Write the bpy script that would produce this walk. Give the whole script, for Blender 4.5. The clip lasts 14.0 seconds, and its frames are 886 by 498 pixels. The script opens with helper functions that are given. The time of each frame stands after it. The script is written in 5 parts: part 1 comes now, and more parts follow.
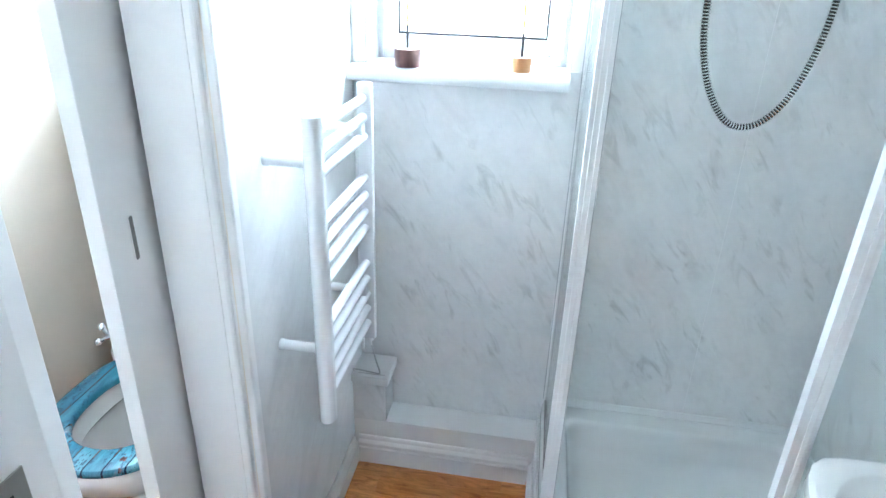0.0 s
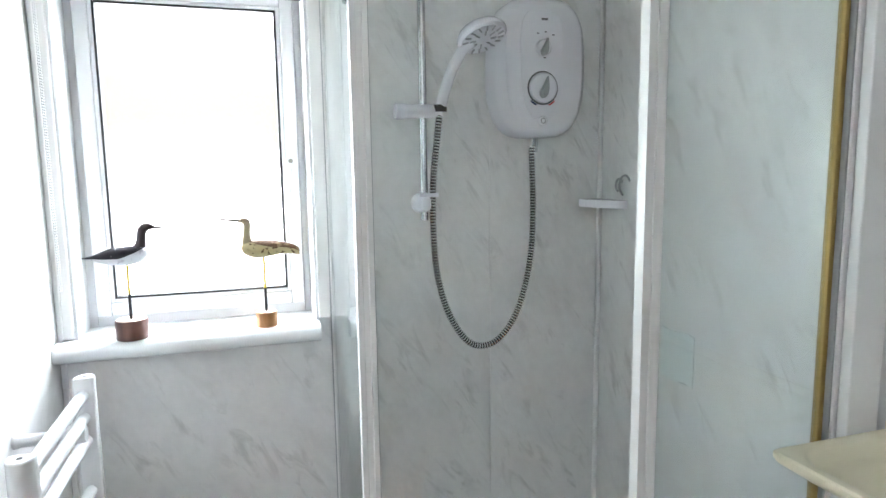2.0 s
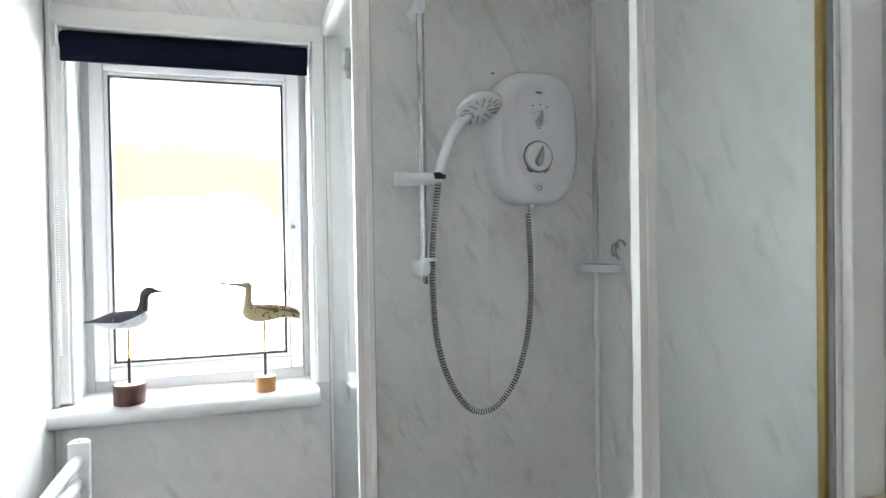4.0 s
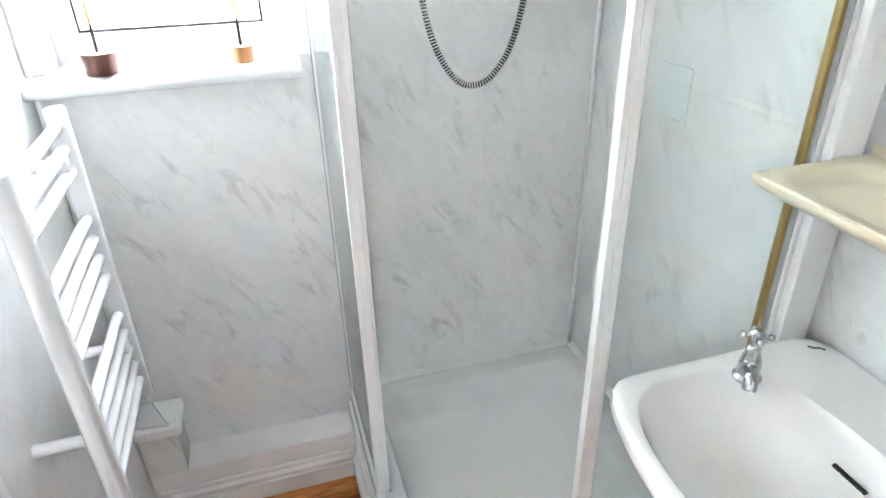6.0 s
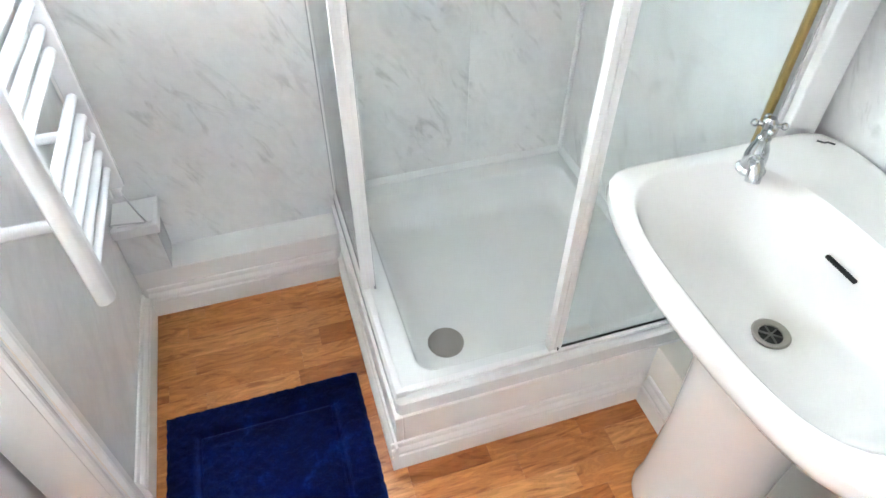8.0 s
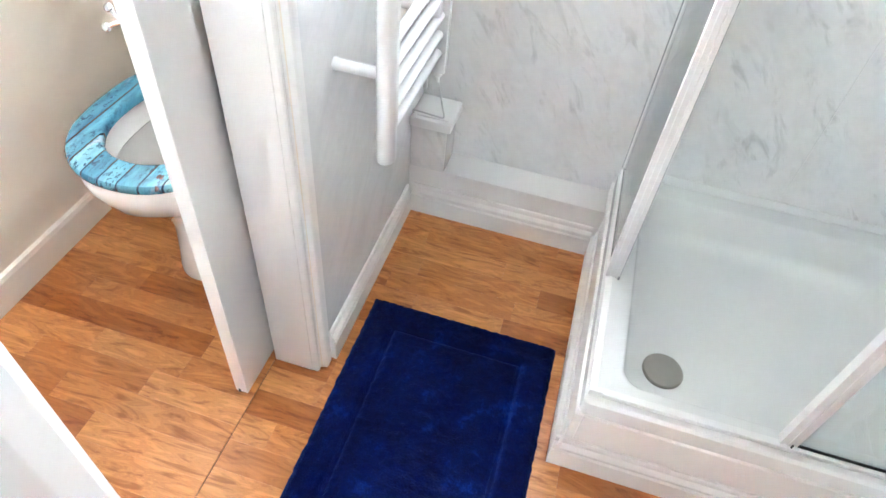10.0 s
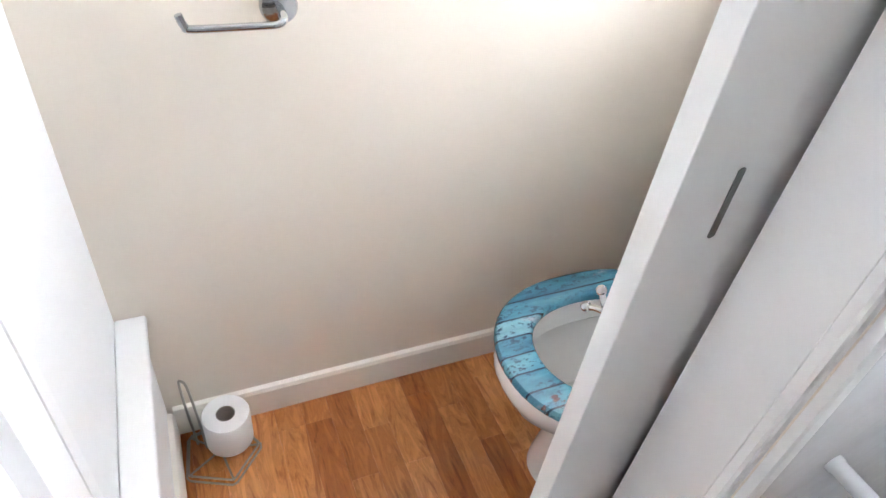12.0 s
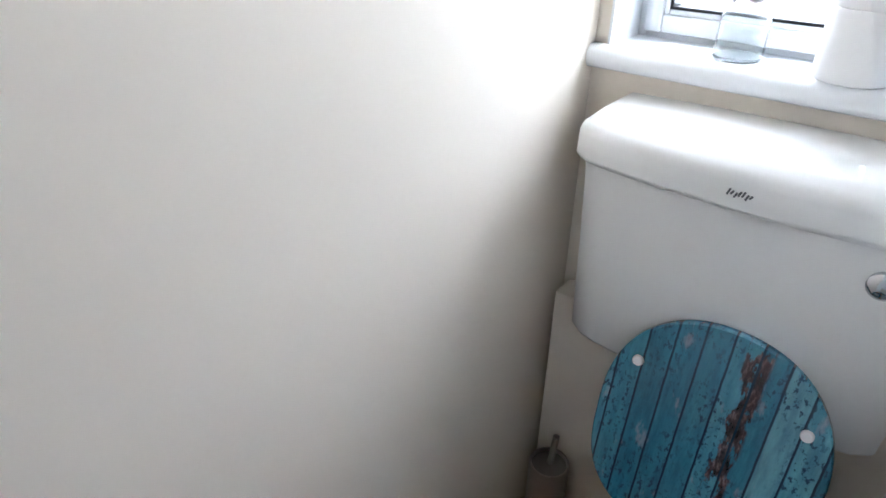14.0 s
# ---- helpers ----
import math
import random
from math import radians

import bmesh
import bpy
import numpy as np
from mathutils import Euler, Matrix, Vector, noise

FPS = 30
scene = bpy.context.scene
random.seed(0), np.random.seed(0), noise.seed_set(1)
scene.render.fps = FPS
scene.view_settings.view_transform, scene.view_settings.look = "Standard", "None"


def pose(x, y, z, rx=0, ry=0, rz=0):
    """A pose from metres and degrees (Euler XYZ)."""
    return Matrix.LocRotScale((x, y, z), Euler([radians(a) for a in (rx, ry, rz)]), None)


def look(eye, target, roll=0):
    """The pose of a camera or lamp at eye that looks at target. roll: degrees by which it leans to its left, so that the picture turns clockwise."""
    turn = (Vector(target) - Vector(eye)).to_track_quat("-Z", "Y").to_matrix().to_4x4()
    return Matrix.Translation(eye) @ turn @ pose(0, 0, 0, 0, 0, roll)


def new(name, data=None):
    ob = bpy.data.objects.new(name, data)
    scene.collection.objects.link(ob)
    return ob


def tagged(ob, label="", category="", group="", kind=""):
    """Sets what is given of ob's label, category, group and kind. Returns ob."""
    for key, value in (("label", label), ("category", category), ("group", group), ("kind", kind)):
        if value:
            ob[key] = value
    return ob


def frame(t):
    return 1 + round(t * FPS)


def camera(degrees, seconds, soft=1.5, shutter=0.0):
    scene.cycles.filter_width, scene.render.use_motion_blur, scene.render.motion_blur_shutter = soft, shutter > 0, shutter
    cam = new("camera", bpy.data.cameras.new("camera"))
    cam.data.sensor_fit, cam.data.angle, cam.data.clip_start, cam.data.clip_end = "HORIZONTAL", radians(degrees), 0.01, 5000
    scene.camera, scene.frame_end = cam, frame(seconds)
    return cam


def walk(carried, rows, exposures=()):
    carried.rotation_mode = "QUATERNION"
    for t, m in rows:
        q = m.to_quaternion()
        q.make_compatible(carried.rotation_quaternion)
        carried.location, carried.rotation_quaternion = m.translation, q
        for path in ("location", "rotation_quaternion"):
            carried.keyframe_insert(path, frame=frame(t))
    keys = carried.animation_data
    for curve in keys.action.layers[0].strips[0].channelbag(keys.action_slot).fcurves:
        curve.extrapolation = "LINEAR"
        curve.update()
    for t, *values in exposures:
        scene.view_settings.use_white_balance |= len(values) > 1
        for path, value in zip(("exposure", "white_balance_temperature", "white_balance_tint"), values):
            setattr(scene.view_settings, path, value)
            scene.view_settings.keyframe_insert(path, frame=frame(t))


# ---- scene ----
cam = camera(71.0, 14.0)
PATH = [
    (0, (0.474, 0.516, 1.465), (0.205, 2.315, 0.634), 1.9),
    (0.5, (0.415, 0.608, 1.48), (0.538, 2.451, 0.714), 2.4),
    (1, (0.399, 0.621, 1.517), (0.825, 2.469, 0.883), 2.6),
    (1.5, (0.395, 0.627, 1.561), (0.941, 2.489, 1.075), 0.6),
    (2, (0.389, 0.627, 1.59), (0.979, 2.52, 1.331), -0.8),
    (2.5, (0.377, 0.614, 1.596), (0.989, 2.516, 1.514), -1.3),
    (2.7, (0.375, 0.612, 1.601), (0.991, 2.514, 1.561), -1.3),
    (4.8, (0.398, 0.606, 1.56), (0.996, 2.515, 1.532), -0.8),
    (5, (0.406, 0.607, 1.567), (0.991, 2.51, 1.38), -0.4),
    (5.5, (0.411, 0.614, 1.539), (0.971, 2.435, 0.93), -0.4),
    (6, (0.434, 0.626, 1.512), (0.927, 2.314, 0.559), -1.4),
    (6.5, (0.442, 0.637, 1.492), (0.897, 2.235, 0.379), -2.4),
    (7, (0.438, 0.647, 1.463), (0.876, 2.171, 0.244), -2.8),
    (7.2, (0.443, 0.654, 1.457), (0.867, 2.143, 0.191), -3.0),
    (9.3, (0.411, 0.656, 1.319), (0.776, 1.967, -0.147), 13.8),
    (9.5, (0.423, 0.657, 1.309), (0.639, 2.015, -0.143), 12.7),
    (10, (0.393, 0.67, 1.304), (0.111, 2.015, -0.149), 6.4),
    (10.2, (0.379, 0.684, 1.296), (-0.125, 1.991, -0.13), 3.2),
    (10.5, (0.357, 0.713, 1.303), (-0.458, 1.926, -0.062), -1.2),
    (11, (0.335, 0.74, 1.335), (-0.869, 1.66, 0.03), -5.8),
    (11.5, (0.286, 0.806, 1.353), (-1.063, 1.53, 0.066), 0.2),
    (12, (0.147, 0.915, 1.347), (-1.208, 1.621, 0.056), 7.7),
    (12.5, (-0.048, 0.961, 1.374), (-1.357, 1.734, 0.074), 9.2),
    (13, (-0.202, 1.004, 1.436), (-1.491, 1.913, 0.206), 5.7),
    (13.5, (-0.292, 1.04, 1.483), (-1.481, 2.202, 0.371), 3.5),
    (14, (-0.32, 1.076, 1.489), (-1.404, 2.409, 0.466), 0.5),
]
EXPOSURES = [(0, 5.21, 5350, 3), (0.5, 5.04, 5350, 3), (1.0, 4.86, 5450, 4),
             (1.5, 4.55, 5800, 6), (2.5, 4.25, 6350, 9), (5.0, 4.11, 6350, 9), (5.5, 4.52, 6100, 10), (6.0, 5.25, 6250, 10), (6.5, 5.36, 6250, 10),
             (7.0, 5.47, 6250, 9.5), (9.5, 5.74, 6150, 6.5), (10.0, 5.79, 6200, 9), (10.5, 5.73, 6150, 9), (11.0, 5.24, 6100, 10),
             (11.5, 5.1, 6050, 10), (12.0, 4.92, 6130, 12), (12.5, 4.92, 6150, 12), (13.0, 4.58, 5920, 10), (13.5, 3.98, 5700, 10), (14.0, 3.69, 5650, 9.5)]
walk(cam, [(t, look(eye, target, roll)) for t, eye, target, roll in PATH], EXPOSURES)
GLOW = 1.25

# ---- world, sun, large lights ----
world = bpy.data.worlds.new("sky")
scene.world = world
world.use_nodes = True
wn = world.node_tree.nodes
sky = wn.new("ShaderNodeTexSky")
sky.sky_type, sky.sun_disc = "NISHITA", False
sky.sun_elevation, sky.sun_rotation = radians(52), radians(110.6)
wn["Background"].inputs["Strength"].default_value = 0.12
world.node_tree.links.new(sky.outputs[0], wn["Background"].inputs[0])

sun_data = bpy.data.lights.new("sun", "SUN")
sun_data.energy, sun_data.angle, sun_data.color = 5.0, radians(0.5), (1.0, 0.95, 0.87)
sun = new("sun", sun_data)
# the sun stands high over the blind side wall and lights the pale ground outside the windows
sun.matrix_world = look((8, -3, 10.93), (0, 0, 0))


# ---- materials ----


def mat(name, color=(0.8, 0.8, 0.8), rough=0.5, metal=0.0, spec=0.5):
    m = bpy.data.materials.new(name)
    m.use_nodes = True
    b = m.node_tree.nodes["Principled BSDF"]
    b.inputs["Base Color"].default_value = (*color, 1)
    b.inputs["Roughness"].default_value, b.inputs["Metallic"].default_value = rough, metal
    b.inputs["Specular IOR Level"].default_value = spec
    return m


def nd(m, kind, **inputs):
    n = m.node_tree.nodes.new(kind)
    for key, value in inputs.items():
        n.inputs[key.replace("_", " ")].default_value = value
    return n


def ln(m, a, b):
    m.node_tree.links.new(a, b)


def bsdf(m):
    return m.node_tree.nodes["Principled BSDF"]


def coords(m, scale=(1, 1, 1), rot=(0, 0, 0), space="Object"):
    tc = nd(m, "ShaderNodeTexCoord")
    mp = nd(m, "ShaderNodeMapping")
    mp.inputs["Scale"].default_value, mp.inputs["Rotation"].default_value = scale, [radians(a) for a in rot]
    ln(m, tc.outputs[space], mp.inputs["Vector"])
    return mp.outputs["Vector"]


def noise_of(m, vec, scale, detail=4.0, rough=0.55, dist=0.0):
    n = nd(m, "ShaderNodeTexNoise", Scale=scale, Detail=detail, Roughness=rough, Distortion=dist)
    ln(m, vec, n.inputs["Vector"])
    return n.outputs["Fac"]


def ramp(m, fac, stops):
    r = nd(m, "ShaderNodeValToRGB")
    e = r.color_ramp.elements
    while len(e) < len(stops):
        e.new(0.5)
    for s, (p, c) in zip(e, stops):
        s.position, s.color = p, (*c, 1)
    ln(m, fac, r.inputs["Fac"])
    return r.outputs["Color"]


def mixc(m, fac, a, b, mode="MIX"):
    n = nd(m, "ShaderNodeMix")
    n.data_type, n.blend_type = "RGBA", mode
    for sock, v in ((n.inputs[0], fac), (n.inputs[6], a), (n.inputs[7], b)):
        if hasattr(v, "is_linked"):
            ln(m, v, sock)
        else:
            sock.default_value = v if isinstance(v, float) else (*v, 1)
    return n.outputs[2]


def bump(m, height, strength, distance):
    n = nd(m, "ShaderNodeBump", Strength=strength, Distance=distance)
    ln(m, height, n.inputs["Height"])
    ln(m, n.outputs["Normal"], bsdf(m).inputs["Normal"])


def set_rough(m, fac, lo, hi):
    n = nd(m, "ShaderNodeMapRange")
    n.inputs["To Min"].default_value, n.inputs["To Max"].default_value = lo, hi
    ln(m, fac, n.inputs["Value"])
    ln(m, n.outputs[0], bsdf(m).inputs["Roughness"])


def painted(name, color, rough=0.35, wave=0.15):
    """Gloss or matt paint with brush marks, faint grime and uneven sheen."""
    m = mat(name, color, rough)
    v = coords(m)
    big = noise_of(m, v, 3.0, 5)
    dark = tuple(c * 0.988 for c in color)
    ln(m, ramp(m, big, [(0.25, dark), (0.75, color)]), bsdf(m).inputs["Base Color"])
    set_rough(m, noise_of(m, v, 9.0, 4), rough * 0.93, rough * 1.1)
    bump(m, noise_of(m, v, 60.0, 3), wave * 0.35, 0.001)
    return m


def marble(name, tilt, vein=0.46):
    """White laminate wall panel with grey diagonal vein strokes under a glossy film."""
    m = mat(name, (0.8, 0.8, 0.8), 0.16)
    v = coords(m)
    turned = coords(m, (1, 1, 1), tilt)

    def strokes(stretch, scale, lo, hi, dist):
        mp = nd(m, "ShaderNodeMapping")
        mp.inputs["Scale"].default_value = stretch
        ln(m, turned, mp.inputs["Vector"])
        return ramp(m, noise_of(m, mp.outputs["Vector"], scale, 4, 0.6, dist), [(lo, (0, 0, 0)), (hi, (1, 1, 1))])

    long_veins = strokes((3.6, 3.6, 1.0), 6.0, 0.56, 0.70, 0.9)
    short_veins = strokes((3.0, 3.0, 1.0), 11.0, 0.58, 0.74, 0.7)
    smear = strokes((2.6, 2.6, 1.0), 4.5, 0.46, 0.70, 0.5)
    gate = ramp(m, noise_of(m, v, 6.5, 2, 0.5), [(0.38, (0, 0, 0)), (0.60, (1, 1, 1))])
    cloud = ramp(m, noise_of(m, v, 2.2, 5, 0.6), [(0.3, (0.80, 0.805, 0.80)), (0.7, (0.86, 0.86, 0.85))])
    fine = ramp(m, noise_of(m, v, 38.0, 4, 0.65), [(0.32, (0.95, 0.95, 0.95)), (0.68, (1, 1, 1))])
    base = mixc(m, 1.0, cloud, fine, "MULTIPLY")
    a = mixc(m, smear, base, mixc(m, 0.20, base, (0.5, 0.505, 0.49)))
    marks = mixc(m, 1.0, mixc(m, 1.0, long_veins, short_veins, "LIGHTEN"), gate, "MULTIPLY")
    b = mixc(m, marks, a, mixc(m, vein, a, (0.40, 0.405, 0.385)))
    ln(m, b, bsdf(m).inputs["Base Color"])
    set_rough(m, noise_of(m, v, 6.0, 3), 0.12, 0.26)
    bump(m, noise_of(m, v, 7.0, 2), 0.06, 0.01)
    return m


MARBLE_BACK = marble("marble_panel_back", (0, 30, 0))
MARBLE_SIDE = marble("marble_panel_side", (30, 0, 0))
MARBLE_FAINT = marble("marble_panel_faint", (40, 0, 0), 0.13)
WHITE_GLOSS = painted("white_gloss_paint", (0.81, 0.80, 0.785), 0.30, 0.04)
WHITE_TRIM = painted("white_plastic_trim", (0.82, 0.82, 0.81), 0.3, 0.03)
UPVC = painted("white_window_plastic", (0.82, 0.83, 0.84), 0.22, 0.02)
CREAM = painted("cream_emulsion", (0.78, 0.705, 0.605), 0.62, 0.25)
CREAM_GLOSS = painted("cream_gloss_paint", (0.83, 0.785, 0.71), 0.35)
WHITE_WALL = painted("white_emulsion", (0.80, 0.80, 0.79), 0.55, 0.2)
CEIL = painted("ceiling_paint", (0.86, 0.855, 0.84), 0.7, 0.2)
CERAMIC = mat("white_ceramic", (0.82, 0.81, 0.79), 0.07)
bsdf(CERAMIC).inputs["Coat Weight"].default_value = 0.5
ACRYLIC = painted("white_acrylic", (0.80, 0.81, 0.80), 0.2, 0.02)
RAD_WHITE = painted("white_enamel", (0.84, 0.85, 0.86), 0.22, 0.02)
CHROME = mat("chrome", (0.55, 0.56, 0.58), 0.08, 1.0)
STEEL = mat("brushed_steel", (0.36, 0.34, 0.31), 0.32, 1.0)
HOSE_STEEL = mat("ribbed_steel", (0.80, 0.80, 0.80), 0.16, 1.0)
HOSE_GROOVE = mat("hose_groove", (0.03, 0.03, 0.03), 0.5, 0.3)
CABLE_GREY = mat("grey_cable", (0.64, 0.64, 0.64), 0.5)
PULL_STEEL = mat("tarnished_steel", (0.20, 0.20, 0.19), 0.55, 0.6)
BRASS = mat("gold_anodised_strip", (0.42, 0.30, 0.11), 0.45, 0.7)
BLACK = mat("black_rubber", (0.015, 0.015, 0.017), 0.5)
DARK = mat("dark_slot", (0.03, 0.03, 0.03), 0.45, 0.3)
GREY_PLASTIC = mat("grey_plastic", (0.36, 0.37, 0.38), 0.4)
SHOWER_PLASTIC = painted("white_shower_plastic", (0.78, 0.78, 0.82), 0.2, 0.01)
CREAM_PLASTIC = painted("cream_plastic", (0.80, 0.74, 0.56), 0.3, 0.03)
NAVY_CLOTH = painted("navy_blind_fabric", (0.006, 0.007, 0.022), 0.9, 0.3)
bsdf(NAVY_CLOTH).inputs["Specular IOR Level"].default_value = 0.1
PAPER = painted("toilet_paper", (0.84, 0.83, 0.82), 0.9, 0.6)
RED = mat("red_glaze", (0.62, 0.03, 0.03), 0.12)
BLUE = mat("blue_glaze", (0.05, 0.12, 0.42), 0.12)
NAVY = mat("navy_glaze", (0.012, 0.02, 0.11), 0.12)
WHITE_GLAZE = mat("white_glaze", (0.82, 0.84, 0.83), 0.12)
CORD = mat("white_cord", (0.8, 0.8, 0.78), 0.7)
PRINT = mat("grey_print", (0.12, 0.12, 0.13), 0.5)
PALE_PATCH = painted("blue_green_patch", (0.68, 0.76, 0.765), 0.85, 0.6)
YELLOW_ROD = mat("yellow_rod", (0.62, 0.45, 0.02), 0.4)
BLACK_ROD = mat("black_rod", (0.015, 0.015, 0.02), 0.4)


def wood(name, a, b, scale=14.0):
    m = mat(name, a, 0.45)
    v = coords(m, (1, 1, 0.25))
    ln(m, ramp(m, noise_of(m, v, scale * 3, 5, 0.6, 1.2), [(0.3, a), (0.7, b)]), bsdf(m).inputs["Base Color"])
    bump(m, noise_of(m, v, 90.0, 3), 0.2, 0.001)
    return m


DARK_WOOD = wood("dark_bark_wood", (0.06, 0.022, 0.018), (0.16, 0.07, 0.05))
LIGHT_WOOD = wood("light_turned_wood", (0.42, 0.18, 0.06), (0.62, 0.33, 0.14))

# laminate floor strips: hue by piece, long grain along x, darker swirls
PLANK = mat("oak_laminate", (0.4, 0.18, 0.07), 0.3)
pv = coords(PLANK, (2.4, 12.0, 1.0))
info = nd(PLANK, "ShaderNodeObjectInfo")
sway = nd(PLANK, "ShaderNodeVectorMath")
sway.operation = "SCALE"
sway.inputs["Scale"].default_value = 37.0
ln(PLANK, info.outputs["Random"], sway.inputs[0])
place = nd(PLANK, "ShaderNodeVectorMath")
place.operation = "ADD"
ln(PLANK, pv, place.inputs[0])
ln(PLANK, sway.outputs["Vector"], place.inputs[1])
grain = noise_of(PLANK, place.outputs["Vector"], 2.1, 4, 0.55, 2.8)
fine_grain = noise_of(PLANK, place.outputs["Vector"], 22.0, 4, 0.6, 0.3)
tone = ramp(PLANK, info.outputs["Random"], [(0.0, (0.38, 0.124, 0.032)), (0.22, (0.51, 0.195, 0.058)), (0.55, (0.58, 0.238, 0.077)), (1.0, (0.66, 0.300, 0.110))])
swirl = ramp(PLANK, grain, [(0.33, (0.60, 0.48, 0.40)), (0.42, (0.84, 0.78, 0.73)), (0.47, (1.0, 0.98, 0.96)), (0.52, (0.88, 0.83, 0.79)), (0.56, (1.04, 1.04, 1.04)), (0.66, (1.18, 1.22, 1.27))])
speck = ramp(PLANK, fine_grain, [(0.3, (0.93, 0.91, 0.89)), (0.65, (1, 1, 1))])
ln(PLANK, mixc(PLANK, 1.0, mixc(PLANK, 1.0, tone, swirl, "MULTIPLY"), speck, "MULTIPLY"), bsdf(PLANK).inputs["Base Color"])
set_rough(PLANK, grain, 0.24, 0.42)
bump(PLANK, fine_grain, 0.05, 0.0004)
UNDERLAY = mat("dark_floor_joint", (0.10, 0.045, 0.02), 0.6)

# deep pile bath mat
MAT_BLUE = mat("blue_pile", (0.004, 0.012, 0.16), 0.95, 0, 0.1)
mv = coords(MAT_BLUE)
patch = noise_of(MAT_BLUE, mv, 13.0, 5, 0.65)
pile = noise_of(MAT_BLUE, mv, 260.0, 3, 0.6)
blue = ramp(MAT_BLUE, patch, [(0.38, (0.001, 0.0035, 0.036)), (0.58, (0.0013, 0.0075, 0.070)), (0.74, (0.004, 0.026, 0.19))])
ln(MAT_BLUE, mixc(MAT_BLUE, 1.0, blue, ramp(MAT_BLUE, pile, [(0.3, (0.55, 0.55, 0.6)), (0.65, (1, 1, 1))]), "MULTIPLY"), bsdf(MAT_BLUE).inputs["Base Color"])
bsdf(MAT_BLUE).inputs["Sheen Weight"].default_value = 0.25
bsdf(MAT_BLUE).inputs["Sheen Tint"].default_value = (0.05, 0.12, 0.6, 1)
bump(MAT_BLUE, pile, 0.8, 0.004)


def printed_planks(name, axis_scale):
    """Photo print of weathered turquoise boards: dark joints, peeled patches, flaked spots."""
    m = mat(name, (0.12, 0.35, 0.45), 0.2)
    v = coords(m)
    sep = nd(m, "ShaderNodeSeparateXYZ")
    ln(m, v, sep.inputs[0])
    wob = nd(m, "ShaderNodeMath")
    wob.operation = "MULTIPLY_ADD"
    wob.inputs[1].default_value = 0.0025
    ln(m, noise_of(m, v, 22.0, 3), wob.inputs[0])
    ln(m, sep.outputs["X"], wob.inputs[2])
    unit = nd(m, "ShaderNodeMath")
    unit.operation = "MULTIPLY"
    unit.inputs[1].default_value = axis_scale
    ln(m, wob.outputs[0], unit.inputs[0])
    frac = nd(m, "ShaderNodeMath")
    frac.operation = "FRACT"
    ln(m, unit.outputs[0], frac.inputs[0])
    floor = nd(m, "ShaderNodeMath")
    floor.operation = "FLOOR"
    ln(m, unit.outputs[0], floor.inputs[0])
    rnd = nd(m, "ShaderNodeTexWhiteNoise")
    rnd.noise_dimensions = "1D"
    ln(m, floor.outputs[0], rnd.inputs["W"])
    board = ramp(m, rnd.outputs["Value"], [(0.0, (0.045, 0.18, 0.265)), (0.4, (0.075, 0.265, 0.365)), (0.8, (0.13, 0.36, 0.465)), (1.0, (0.20, 0.43, 0.52))])
    streaks = noise_of(m, coords(m, (26, 4.5, 4.5)), 2.0, 6, 0.68)
    worn = mixc(m, 1.0, board, ramp(m, streaks, [(0.32, (0.55, 0.6, 0.66)), (0.55, (1, 1, 1)), (0.75, (1.35, 1.3, 1.25))]), "MULTIPLY")
    flakes = ramp(m, noise_of(m, coords(m, (75, 42, 42)), 1.6, 4, 0.7), [(0.54, (0, 0, 0)), (0.59, (1, 1, 1))])
    where = ramp(m, noise_of(m, coords(m, (13, 6, 6)), 1.0, 3), [(0.42, (0, 0, 0)), (0.54, (1, 1, 1))])
    spots = mixc(m, 1.0, flakes, where, "MULTIPLY")
    spotted = mixc(m, spots, worn, (0.025, 0.07, 0.12))
    pale_at = ramp(m, noise_of(m, coords(m, (19, 7, 7)), 1.3, 4, 0.6), [(0.60, (0, 0, 0)), (0.68, (1, 1, 1))])
    pale = mixc(m, pale_at, spotted, mixc(m, 0.5, spotted, (0.42, 0.42, 0.50)))
    bare_col = ramp(m, noise_of(m, coords(m, (90, 30, 30)), 1.0, 5, 0.7), [(0.40, (0.02, 0.014, 0.018)), (0.52, (0.07, 0.045, 0.05)), (0.62, (0.20, 0.14, 0.14)), (0.74, (0.45, 0.41, 0.43))])
    strip = nd(m, "ShaderNodeMapRange")
    strip.inputs["From Min"].default_value, strip.inputs["From Max"].default_value = 0.02, 0.08
    ln(m, wob.outputs[0], strip.inputs["Value"])
    band = ramp(m, strip.outputs[0], [(0.0, (0, 0, 0)), (0.04, (1, 1, 1)), (0.62, (1, 1, 1)), (0.70, (0, 0, 0))])
    torn = ramp(m, noise_of(m, coords(m, (34, 11, 11)), 1.0, 5, 0.65), [(0.47, (0, 0, 0)), (0.51, (1, 1, 1))])
    rare = ramp(m, noise_of(m, coords(m, (22, 9, 9)), 1.1, 5, 0.65), [(0.68, (0, 0, 0)), (0.71, (1, 1, 1))])
    bare_at = mixc(m, 1.0, mixc(m, 1.0, band, torn, "MULTIPLY"), rare, "LIGHTEN")
    peeled = mixc(m, bare_at, pale, bare_col)
    joint = ramp(m, frac.outputs[0], [(0.0, (1, 1, 1)), (0.070, (1, 1, 1)), (0.105, (0, 0, 0)), (1.0, (0, 0, 0))])
    ln(m, mixc(m, joint, peeled, (0.012, 0.03, 0.06)), bsdf(m).inputs["Base Color"])
    bsdf(m).inputs["Coat Weight"].default_value = 0.4
    return m


PRINT_LID = printed_planks("weathered_board_print", 24.0)

